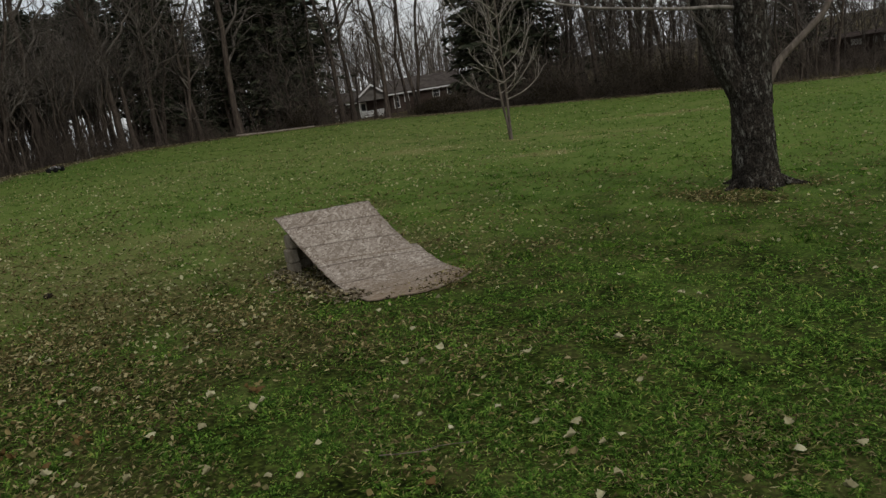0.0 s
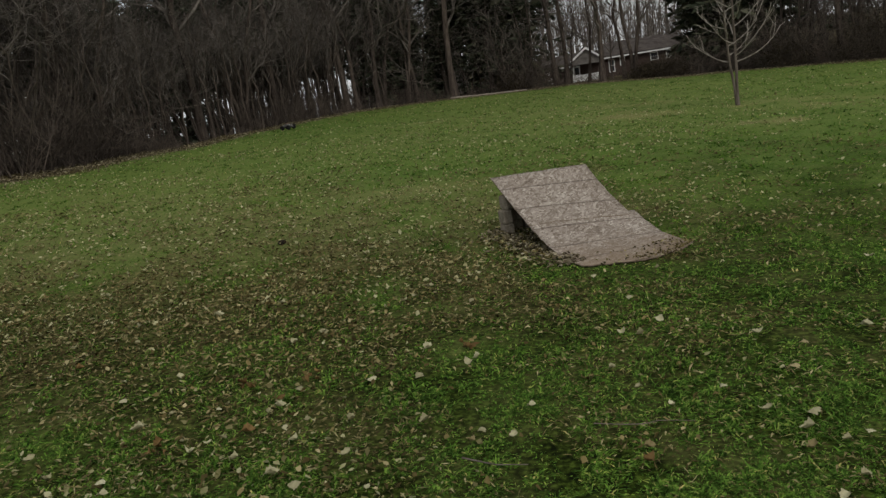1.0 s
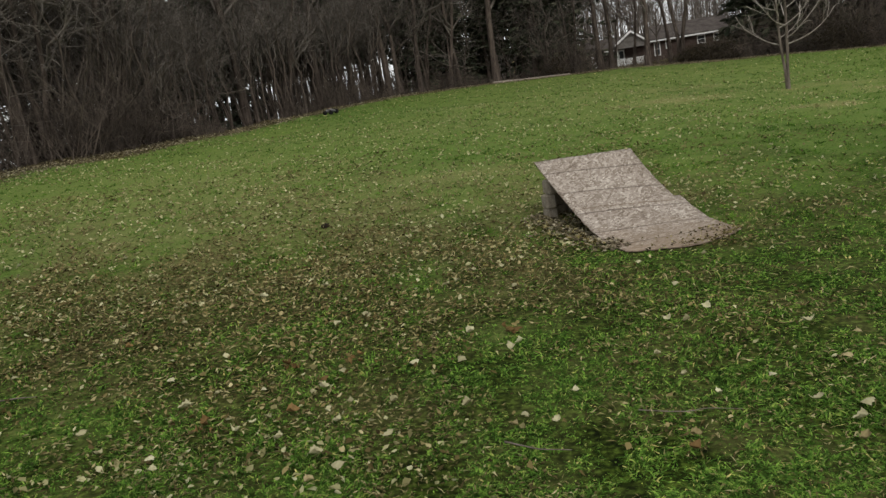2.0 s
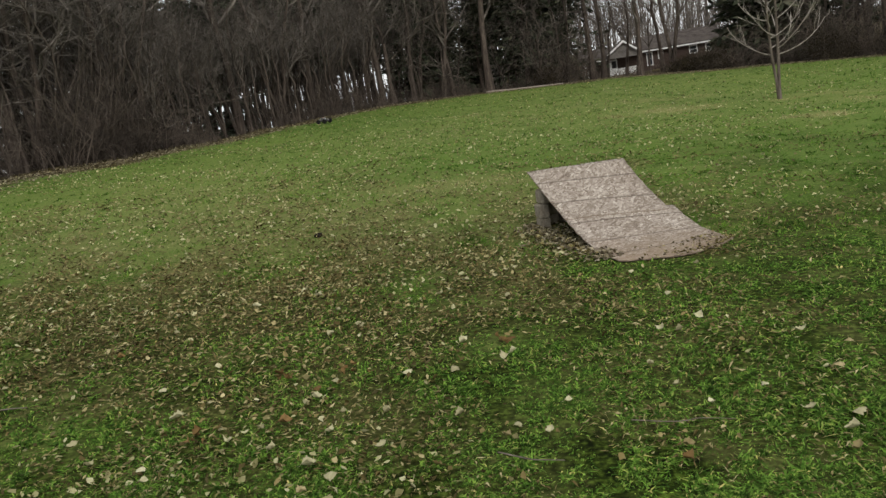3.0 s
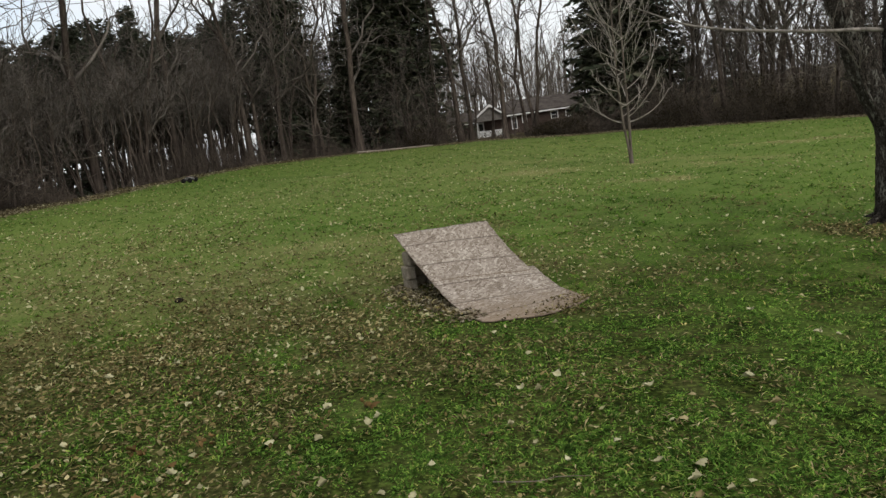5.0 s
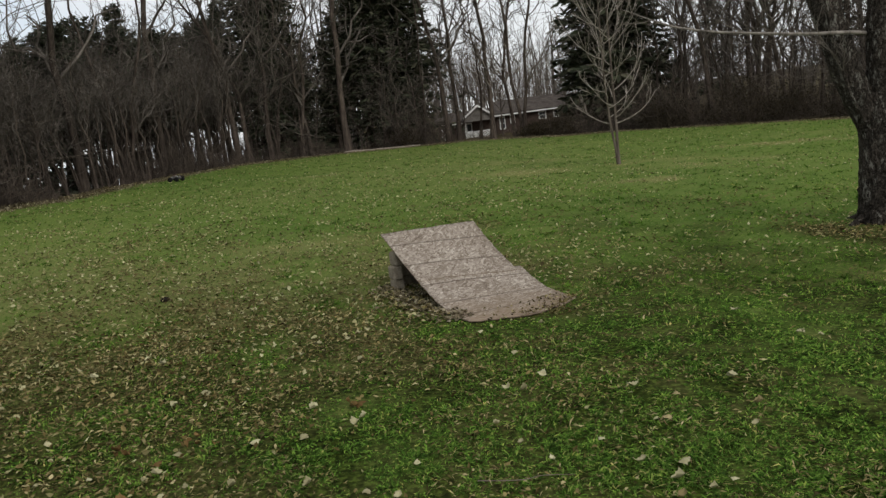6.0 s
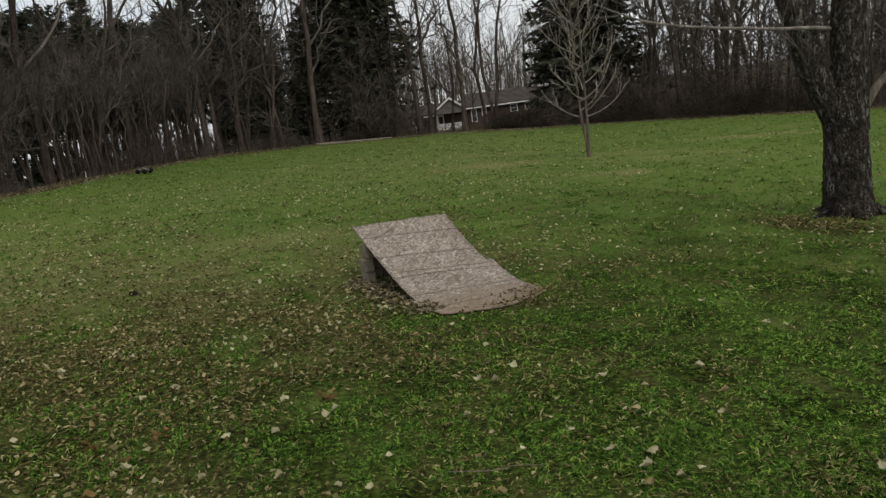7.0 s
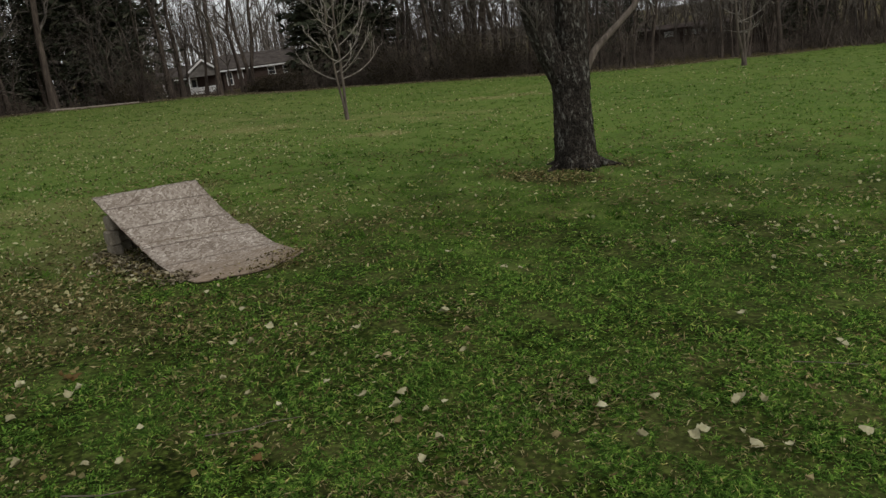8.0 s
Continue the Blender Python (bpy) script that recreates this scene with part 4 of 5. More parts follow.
def upswept(rng, stems, radii, count, low, high, reach, rise):
    """Limbs round the stems that leave flat and sweep upward, shorter towards the top."""
    P, R = [], []
    for k in range(count):
        j = k % len(stems)
        line, rad = stems[j], radii[j]
        f = low + (high - low) * (k + rng.uniform(-0.4, 0.4)) / count
        f = min(max(f, 0.02), 0.97)
        q = f * (len(line) - 1)
        i = int(q); g = q - i
        start = line[i] * (1 - g) + line[i + 1] * g
        az = k * 2.4 + rng.uniform(-0.5, 0.5)
        ln = reach * (1.1 - 0.62 * f) * rng.uniform(0.65, 1.15)
        t = np.linspace(0, 1, 9)
        out = ln * (t - 0.3 * t ** 2) * rng.uniform(0.8, 1.15)
        up = ln * rise * ((0.12 + 0.85 * f) * t + (0.34 + 0.4 * f) * t ** 2) * rng.uniform(0.6, 1.3)
        sway = 0.10 * ln * np.sin(4.5 * t + rng.uniform(0, 6.28)) * t
        P.append(np.stack([start[0] + np.cos(az) * out - np.sin(az) * sway, start[1] + np.sin(az) * out + np.cos(az) * sway, start[2] + up], -1))
        r0 = min(0.55 * (rad[i] * (1 - g) + rad[i + 1] * g), 0.024 * ln ** 0.5)
        R.append(r0 * (1 - 0.7 * t))
    return np.array(P), np.array(R)


def build_saplings():
    rng = np.random.default_rng(17)
    kinds = (("sapling", 4.82, 22.25, 7.6, 0.044, ((0.05, 0.06, 0.11), (-0.12, -0.18, -0.14)), 54, 0.15, 1.85, 0.9, "slim pale two-stemmed young tree with upswept bare branches"),
             ("sapling", 26.5, 32.0, 5.8, 0.10, ((0.03, 0.05, 0.0), (0.18, 0.36, 0.55), (-0.15, -0.34, -0.5)), 26, 0.26, 2.3, 0.35, "low-forked bare young tree with wide level branches on the lawn"))
    for name, x, y, h, r, ways, count, low, reach, rise, label in kinds:
        z = float(land(x, y))
        root = tagged(new(name), label, "tree")
        root.location = (x, y, z - 0.04)
        n = 16
        t = np.linspace(0, 1, n)
        P, R = [], []
        for k, (q, m, e) in enumerate(ways):
            side = np.interp(t, (0, 0.08, 0.16, 0.34, 0.6, 1.0), (0, q * 0.35, q, m, m + (e - m) * 0.5, e * 1.3))
            P.append(np.stack([side + 0.012 * np.sin(17 * t + 2 * k) * t, 0.05 * h * t * np.sin(4 * t + 2 * k) * 0.4, h * (1 - 0.06 * k) * t], -1))
            R.append(r * (1 if k == 0 else 0.9) * (1 - 0.86 * t ** 0.85) * (1 + 0.45 * np.exp(-t * 45)))
        P, R = np.array(P), np.array(R)
        part("trunk", mesh_from("trunk", *tubes(P, R, 10), M_BARK_STEM if h > 6 else M_BARK_YOUNG, True), root)
        a, ra = upswept(rng, P, R, count, low, 0.97, reach, rise)
        b, rb = offshoots(rng, a, ra, 4, 0.25, 1.0, 0.40, 0.62, 0.55, 5, 0.6, 0.05)
        c, rc = offshoots(rng, b, rb, 2, 0.3, 1.0, 0.5, 0.6, 0.4, 3, 0.7, 0.05)
        crown_ob = part("crown", mesh_from("crown", *joined([tubes(a, np.maximum(ra, 0.010), 5), tubes(b, np.maximum(rb, 0.0065), 3), tubes(c, np.maximum(rc, 0.0045), 3)]), M_BARK_PALE, True), root)
        tagged(crown_ob, kind="stuff")


build_saplings()

# ---------------------------------------------------------------- houses behind the wood


def slab(bm, a, b, c, d, thick):
    """A flat plate through four corners, that thick."""
    vs = [bm.verts.new(p) for p in (a, b, c, d)]
    fc = bm.faces.new(vs)
    bm.normal_update()
    r = bmesh.ops.extrude_face_region(bm, geom=[fc])
    off = fc.normal * -thick
    bmesh.ops.translate(bm, vec=off, verts=[g for g in r["geom"] if isinstance(g, bmesh.types.BMVert)])
    bmesh.ops.recalc_face_normals(bm, faces=bm.faces)
    return bm


def window_part(root, x, y, z, w, h, wall=None):
    fr = bmesh.new()
    for dims in ((x - w / 2 - 0.1, x - w / 2, y - 0.09, y - 0.003, z - 0.1, z + h + 0.1), (x + w / 2, x + w / 2 + 0.1, y - 0.09, y - 0.003, z - 0.1, z + h + 0.1),
                 (x - w / 2, x + w / 2, y - 0.09, y - 0.003, z - 0.1, z), (x - w / 2, x + w / 2, y - 0.09, y - 0.003, z + h, z + h + 0.1), (x - w / 2, x + w / 2, y - 0.07, y - 0.003, z + h / 2 - 0.025, z + h / 2 + 0.025)):
        box(fr, *dims)
    win = part("window", from_bm("window", fr, M_TRIM), root, "white-framed window")
    part("pane", box_mesh("pane", (x - w / 2, x + w / 2, y - 0.035, y - 0.012, z, z + h), M_GLASS), win)


def build_house():
    y = 112.0
    root = tagged(new("house"), "low brown house with grey roof, white trim and porch", "house")
    root.location = (-0.05, 0, -0.24)
    f = -1.7
    # long wing
    part("wall", box_mesh("wall", (7.9, 17.6, y, y + 7, f, 1.0), M_SIDING), root)
    bm = bmesh.new()
    slab(bm, (7.5, y - 0.6, 0.95), (18.0, y - 0.6, 0.95), (18.0, y + 3.5, 2.75), (7.5, y + 3.5, 2.75), 0.12)
    slab(bm, (18.0, y + 7.6, 0.95), (7.5, y + 7.6, 0.95), (7.5, y + 3.5, 2.75), (18.0, y + 3.5, 2.75), 0.12)
    roof = part("roof", from_bm("roof", bm, M_ROOF), root)
    part("fascia", box_mesh("fascia", (7.5, 18.0, y - 0.66, y - 0.602, 0.76, 0.95), M_TRIM), roof, "white eaves board")
    window_part(root, 14.4, y, -0.28, 0.85, 0.85)
    window_part(root, 16.3, y, -0.28, 0.5, 0.85)
    window_part(root, 8.75, y, -1.0, 0.6, 1.5)
    window_part(root, 10.2, y, -0.3, 0.5, 0.9)
    # middle body with low roof
    part("wall", box_mesh("wall", (-0.2, 7.9, y + 0.6, y + 7, f, 0.62), M_SIDING), root)
    bm = bmesh.new()
    slab(bm, (-0.6, y - 0.1, 0.55), (7.48, y - 0.1, 0.55), (7.48, y + 3.5, 2.0), (-0.6, y + 3.5, 2.0), 0.12)
    roof = part("roof", from_bm("roof", bm, M_ROOF), root)
    part("fascia", box_mesh("fascia", (-0.6, 3.2, y - 0.16, y - 0.102, 0.38, 0.56), M_TRIM), roof, "white eaves board")
    for cx in (0.2, 1.25):
        part("post", box_mesh("post", (cx - 0.13, cx + 0.13, y - 0.1, y + 0.16, f, 0.4), M_TRIM), root, "white post")
    part("panel", box_mesh("panel", (0.0, 0.95, y - 0.25, y - 0.15, f, -0.75), M_TRIM), root, "white panel")
    # gabled porch
    px, pk, e, g = 5.4, 2.72, 1.2, 2.05
    bm = bmesh.new()
    slab(bm, (px - g, y - 2.2, e), (px, y - 2.2, pk), (px, y + 3, pk), (px - g, y + 3, e), 0.1)
    slab(bm, (px, y - 2.2, pk), (px + g, y - 2.2, e), (px + g, y + 3, e), (px, y + 3, pk), 0.1)
    roof = part("roof", from_bm("roof", bm, M_ROOF), root)
    bm = bmesh.new()
    slab(bm, (px - g - 0.05, y - 2.26, e + 0.02), (px, y - 2.26, pk + 0.05), (px, y - 2.26, pk - 0.24), (px - g - 0.05, y - 2.26, e - 0.26), -0.055)
    slab(bm, (px, y - 2.26, pk + 0.05), (px + g + 0.05, y - 2.26, e + 0.02), (px + g + 0.05, y - 2.26, e - 0.26), (px, y - 2.26, pk - 0.24), -0.055)
    part("bargeboard", from_bm("bargeboard", bm, M_TRIM), roof, "white bargeboard")
    bm = bmesh.new()
    vs = [bm.verts.new(p) for p in ((px - g + 0.1, y - 1.9, e - 0.05), (px + g - 0.1, y - 1.9, e - 0.05), (px, y - 1.9, pk - 0.15))]
    fc = bm.faces.new(vs)
    r = bmesh.ops.extrude_face_region(bm, geom=[fc])
    bmesh.ops.translate(bm, vec=(0, 0.08, 0), verts=[q for q in r["geom"] if isinstance(q, bmesh.types.BMVert)])
    bmesh.ops.recalc_face_normals(bm, faces=bm.faces)
    part("gable", from_bm("gable", bm, M_GABLE), root, "grey boarded gable")
    part("beam", box_mesh("beam", (px - g + 0.1, px + g - 0.1, y - 1.95, y - 1.8, e - 0.65, e - 0.06), M_GABLE), root)
    part("deck", box_mesh("deck", (3.3, 7.5, y - 2.2, y + 0.55, f - 0.35, f - 0.02), M_TIMBER), root)
    for cx in (3.45, 7.35):
        part("post", box_mesh("post", (cx - 0.07, cx + 0.07, y - 1.96, y - 1.8, f - 0.02, e - 0.65), M_TRIM), root, "white post")
    bm = bmesh.new()
    box(bm, 3.52, 6.85, y - 1.98, y - 1.9, f + 0.82, f + 0.92)
    box(bm, 3.52, 6.85, y - 1.98, y - 1.9, f + 0.1, f + 0.18)
    rail = part("railing", from_bm("railing", bm, M_TRIM), root, "white railing")
    me = box_mesh("baluster", (-0.06, 0.06, -0.02, 0.02, 0, 0.66), M_TRIM)
    for k in range(22):
        part("baluster", me, rail, "", pose(3.6 + k * 0.148, y - 1.94, f + 0.17))
    door = part("door", box_mesh("door", (3.62, 4.5, y + 0.5, y + 0.597, f, 0.4), M_TRIM), root, "white door with a dark pane")
    part("pane", box_mesh("pane", (3.78, 4.34, y + 0.48, y + 0.497, -0.75, 0.2), M_GLASS), door)
    # low garden wall of flat stones before the porch
    part("step", box_mesh("step", (4.2, 6.6, y - 3.2, y - 2.3, f - 0.5, f - 0.1), M_BLOCK, 0.05), root)


build_house()


def build_far_house():
    root = tagged(new("far_house"), "dim low house with bright windows far behind the trees", "house")
    root.matrix_basis = pose(46.4, 63.9, -1.1, 0, 0, -35)
    part("wall", box_mesh("wall", (-4.5, 4.5, 0, 6, -3.2, 0.72), M_SIDING), root)
    bm = bmesh.new()
    slab(bm, (-4.8, -0.5, 0.7), (4.8, -0.5, 0.7), (4.8, 3, 1.0), (-4.8, 3, 1.0), 0.12)
    slab(bm, (4.8, 6.5, 0.7), (-4.8, 6.5, 0.7), (-4.8, 3, 1.0), (4.8, 3, 1.0), 0.12)
    part("roof", from_bm("roof", bm, M_SIDING), root)
    for cx, w in ((-1.6, 0.85), (-0.15, 0.3), (0.85, 0.75), (2.0, 0.75)):
        part("shutter", box_mesh("shutter", (cx - w / 2, cx + w / 2, -0.06, -0.003, 0.05, 0.55), M_TRIM), root, "white board")


build_far_house()

# pale timber lying along the lawn's edge


def build_timber():
    for b0, b1, d in ((-7.0, -1.6, -0.45),):
        x0, y0, z0 = at(b0, d); x1, y1, z1 = at(b1, d)
        n = 14
        t = np.linspace(0, 1, n)
        P = np.stack([x0 + (x1 - x0) * t, y0 + (y1 - y0) * t + 0.1 * np.sin(4 * t), land(x0 + (x1 - x0) * t, y0 + (y1 - y0) * t) + 0.04], -1)
        v, f = knotty(P, np.linspace(0.06, 0.045, n), 40, 10, 0.08, 3)
        tagged(new("log", mesh_from("log", v, f, M_TIMBER, True)), "long pale barkless log lying at the lawn's edge", "log")


build_timber()

# ---------------------------------------------------------------- toy truck


def ring_mesh(name, profile, n, material_, lugs=0):
    """A body turned about the x axis from (x, radius) pairs; lugs make a knobbly tread."""
    v, f = [], []
    m = len(profile)
    for i in range(n):
        a = 2 * math.pi * i / n
        for j, (x, r) in enumerate(profile):
            if lugs and 0 < j < m - 1 and (i // 2) % 2:
                r *= 1.09
            v.append((x, r * math.cos(a), r * math.sin(a)))
    for i in range(n):
        for j in range(m - 1):
            f.append((i * m + j, ((i + 1) % n) * m + j, ((i + 1) % n) * m + j + 1, i * m + j + 1))
    return mesh_from(name, v, f, material_)


def build_truck():
    x, y = -10.3, 30.4
    z = float(land(x, y))
    root = tagged(new("toy_truck"), "black radio-controlled monster truck with grey shell on the grass", "toy truck")
    root.matrix_basis = pose(x, y, z + 0.02, 0, 0, 65)
    tyre = ring_mesh("tyre", [(-0.05, 0.045), (-0.052, 0.07), (-0.035, 0.08), (0.035, 0.08), (0.052, 0.07), (0.05, 0.045)], 40, M_RUBBER, 1)
    rim = ring_mesh("rim", [(-0.045, 0.002), (-0.042, 0.02), (-0.03, 0.035), (-0.046, 0.047), (0.046, 0.047), (0.03, 0.035), (0.042, 0.02), (0.045, 0.002)], 20, M_PLASTIC)
    for sx in (-1, 1):
        for sy in (-0.165, 0.165):
            wheel = part("wheel", tyre, root, "knobbly black tyre", pose(sx * 0.155, sy, 0.08))
            part("rim", rim, wheel)
            arm = bmesh.new()
            box(arm, 0.03 * sx if sx > 0 else -0.11, 0.11 if sx > 0 else -0.03, sy - 0.015, sy + 0.015, 0.075, 0.09, 0.003)
            part("suspension_arm", from_bm("suspension_arm", arm, M_PLASTIC), root)
            sh = tubes(np.array([[(sx * 0.1, sy * 0.94, 0.09), (sx * 0.075, sy * 0.9, 0.14), (sx * 0.05, sy * 0.86, 0.19)]]), np.full((1, 3), 0.011), 10)
            part("shock_absorber", mesh_from("shock_absorber", *sh, M_METAL, True), root)
    part("chassis", box_mesh("chassis", (-0.05, 0.05, -0.2, 0.2, 0.07, 0.1), M_PLASTIC, 0.006), root)
    bm = bmesh.new()
    prof = [(-0.23, 0.12, 0.06), (-0.19, 0.16, 0.075), (-0.06, 0.17, 0.085), (-0.02, 0.225, 0.07), (0.08, 0.23, 0.07), (0.12, 0.175, 0.085), (0.21, 0.17, 0.08), (0.23, 0.13, 0.06)]
    loops = []
    for py, top, half in prof:
        loops.append([bm.verts.new(p) for p in ((-half, py, 0.1), (-half * 0.92, py, top - 0.015), (-half * 0.7, py, top), (half * 0.7, py, top), (half * 0.92, py, top - 0.015), (half, py, 0.1))])
    for a, b in zip(loops, loops[1:]):
        for i in range(5):
            bm.faces.new((a[i], a[i + 1], b[i + 1], b[i]))
    bm.faces.new(loops[0]); bm.faces.new(loops[-1][::-1])
    bmesh.ops.recalc_face_normals(bm, faces=bm.faces)
    shell = part("shell", from_bm("shell", bm, M_SHELL), root, "grey-white plastic shell")
    part("roof_panel", box_mesh("roof_panel", (-0.05, 0.05, -0.015, 0.075, 0.2265, 0.236), M_ACCENT, 0.003), shell)
    part("bumper", box_mesh("bumper", (-0.09, 0.09, 0.235, 0.262, 0.07, 0.1), M_PLASTIC, 0.008), root)
    part("rear_wing", box_mesh("rear_wing", (-0.1, 0.1, -0.27, -0.2, 0.2, 0.21), M_PLASTIC, 0.003), root)


build_truck()

# ---------------------------------------------------------------- fallen leaves and grass


def leaf_shape():
    v = np.array([(0, -0.5, 0), (-0.30, -0.12, 0.10), (0, -0.15, 0), (0.30, -0.12, 0.10), (-0.26, 0.18, 0.13), (0, 0.15, 0.02), (0.26, 0.18, 0.13), (0, 0.55, 0.10)])
    f = np.array([(0, 2, 1), (0, 3, 2), (1, 2, 5), (1, 5, 4), (2, 3, 6), (2, 6, 5), (4, 5, 7), (5, 6, 7)])
    return v, f


def scatter_leaves(name, x, y, size, mat, label, lift=0.015, rng=RNG, z=None):
    v0, f0 = leaf_shape()
    n = len(x)
    a, tip, tw = rng.uniform(0, 6.28, n), rng.normal(size=n) * 0.42, rng.normal(size=n) * 0.5
    curl = rng.uniform(-2.2, 3.4, n)
    v = np.repeat(v0[None], n, 0) * np.array([1, 1, 1.0])
    v[:, :, 2] *= curl[:, None]
    v[:, :, 0] *= rng.uniform(0.45, 1.25, n)[:, None]
    v += rng.normal(size=v.shape) * 0.06
    v *= size[:, None, None]
    c, s = np.cos(tip)[:, None], np.sin(tip)[:, None]
    v = np.stack([v[..., 0], v[..., 1] * c - v[..., 2] * s, v[..., 1] * s + v[..., 2] * c], -1)
    c, s = np.cos(tw)[:, None], np.sin(tw)[:, None]
    v = np.stack([v[..., 0] * c + v[..., 2] * s, v[..., 1], -v[..., 0] * s + v[..., 2] * c], -1)
    c, s = np.cos(a)[:, None], np.sin(a)[:, None]
    v = np.stack([v[..., 0] * c - v[..., 1] * s, v[..., 0] * s + v[..., 1] * c, v[..., 2]], -1)
    v[..., 0] += x[:, None]; v[..., 1] += y[:, None]
    v[..., 2] += ((land(x, y) if z is None else z) + lift + 0.012 * rng.random(n))[:, None]
    f = (np.arange(n) * 8)[:, None, None] + f0[None]
    tagged(new(name, mesh_from(name, v.reshape(-1, 3), f.reshape(-1, 3), mat)), label, "leaves", kind="stuff")


def on_ramp(x, y):
    a = (x - FOOT.x) * UPWARD.x + (y - FOOT.y) * UPWARD.y
    s = (x - FOOT.x) * ACROSS.x + (y - FOOT.y) * ACROSS.y + 0.085 * (1 - np.clip(a / RUN, 0, 1))
    front = -0.18 - 0.19 * np.sin(np.pi * np.clip(0.04 + s / WIDE, 0, 1))
    return (s > -0.02) & (s < WIDE + 0.05) & (a > front) & (a < RUN + 0.02), a


def build_leaves():
    rng = np.random.default_rng(31)
    n = 23000
    r = 2.0 * (44 / 2.0) ** (rng.random(n) ** 0.62)
    b = np.radians(rng.uniform(-48, 54, n))
    x, y = r * np.sin(b), r * np.cos(b)
    keep = (beyond(x, y)[0] < 0.5) & ~on_ramp(x, y)[0] & (wave(x, y, 0.8, 51) + 0.6 * wave(x, y, 3.0, 52) > rng.uniform(-1.6, 0.9, n) + 0.45 * (x > 1.5) - 0.2 * (x < -1.5) + (1.1 + 0.9 * smooth(x, -1.5, 0.5)) * (1 - smooth(r, 4.0, 9.0)))
    x, y, r = x[keep], y[keep], r[keep]
    scatter_leaves("fallen_leaves", x, y, rng.uniform(0.026, 0.06, len(x)) * np.clip(0.75 + r * 0.03, 0.85, 1.6), M_LEAF, "scattered pale tan fallen leaves on the lawn", 0.012, rng)
    n = 11000
    r, b = rng.uniform(6.5 ** 0.5, 24 ** 0.5, n) ** 2, np.radians(rng.uniform(-44, 12, n))
    x, y = r * np.sin(b), r * np.cos(b)
    keep = (beyond(x, y)[0] < -0.5) & ~on_ramp(x, y)[0] & (0.55 + 0.5 * wave(x, y, 1.1, 55) - 0.35 * smooth(x, -1, 3) > rng.random(n))
    x, y, r = x[keep], y[keep], r[keep]
    scatter_leaves("fallen_leaves", x, y, rng.uniform(0.028, 0.055, len(x)) * np.clip(0.8 + r * 0.02, 0.9, 1.3), M_LEAF, "small pale yellow-tan leaves flecking the lawn", 0.02, rng)
    n = 60000
    x, y = rng.uniform(-7, 6.6, n), rng.uniform(3, 11, n)
    inside, a = on_ramp(x, y)
    keep = (patches(x, y, LITTER) * 0.6 > rng.random(n)) & ~(inside & (a < 0.75) & (rng.random(n) > 0.04)) & (np.hypot(x - 5.36, y - 9.95) > 0.4)
    x, y = x[keep], y[keep]
    scatter_leaves("leaf_litter", x, y, rng.uniform(0.018, 0.046, len(x)), M_LITTER, "brown curled leaf litter lying thick in patches", 0.022, rng)
    # a drift of leaves blown against the ramp's open side
    n = 950
    s, a = -0.06 + 0.15 * rng.normal(size=n), rng.uniform(-0.1, 1.7, n)
    ok = (s > -0.6) & (s < 0.05 + 0.4 * smooth(a, 0.3, 0.9))
    s, a = s[ok], a[ok]
    scatter_leaves("leaf_drift", FOOT.x + ACROSS.x * s + UPWARD.x * a, FOOT.y + ACROSS.y * s + UPWARD.y * a, rng.uniform(0.026, 0.058, len(s)), M_DRIFT, "brown curled leaves drifted against the ramp", 0.018, rng)
    # leaves and earth trodden over the foot of the board
    n = 300
    s = WIDE * rng.random(n) ** 0.45
    a = -0.20 - 0.17 * np.sin(np.pi * s / WIDE) + 0.34 * rng.random(n) ** 2.2
    p = [ramp_point(i, j) for i, j in zip(s, a)]
    scatter_leaves("board_litter", np.array([q.x for q in p]), np.array([q.y for q in p]), rng.uniform(0.012, 0.035, n), M_LITTER, "brown leaf scraps trodden over the board's foot", 0.006, rng, np.array([q.z for q in p]))
    n = 22000
    b = rng.uniform(-50, 56, n); d = rng.normal(size=n) * 1.0 - 0.7
    q = np.interp(b, EDGE_B, EDGE_R) + d
    x, y = q * np.sin(np.radians(b)), q * np.cos(np.radians(b))
    scatter_leaves("edge_litter", x, y, rng.uniform(0.03, 0.075, n), M_DRIFT, "grey-brown leaves banked along the wood's edge", 0.02, rng)


build_leaves()

# single leaves that stand out on the grass: x, y
LEAVES_BY_LITTER = [(-5.97, 7.15), (-4.15, 4.84), (-3.93, 4.22), (-3.66, 5.05), (-3.46, 4.46), (-3.38, 5.48), (-3.22, 5.14), (-2.87, 3.37), (-2.87, 4.33), (-2.8, 5.65), (-2.74, 4.07), (-2.66, 3.2),
                    (-2.44, 3.68), (-2.38, 5.91), (-2.35, 3.15), (-2.33, 3.85), (-2.25, 3.01), (-2.08, 5.48), (-2.07, 3.9), (-1.96, 3.49), (-1.96, 4.92), (-1.9, 3.54), (-1.82, 5.16), (-1.77, 3.34),
                    (-1.76, 3.83), (-1.72, 3.9), (-1.69, 4.17), (-1.53, 3.53), (-1.52, 3.18), (-1.52, 3.74), (-1.39, 3.1), (-1.37, 5.84), (-1.3, 5.92), (-1.29, 3.75), (-1.29, 4.27), (-1.22, 3.35),
                    (-1.21, 6.17), (-1.02, 4.71), (-1.01, 4.28), (-0.98, 6.26)]
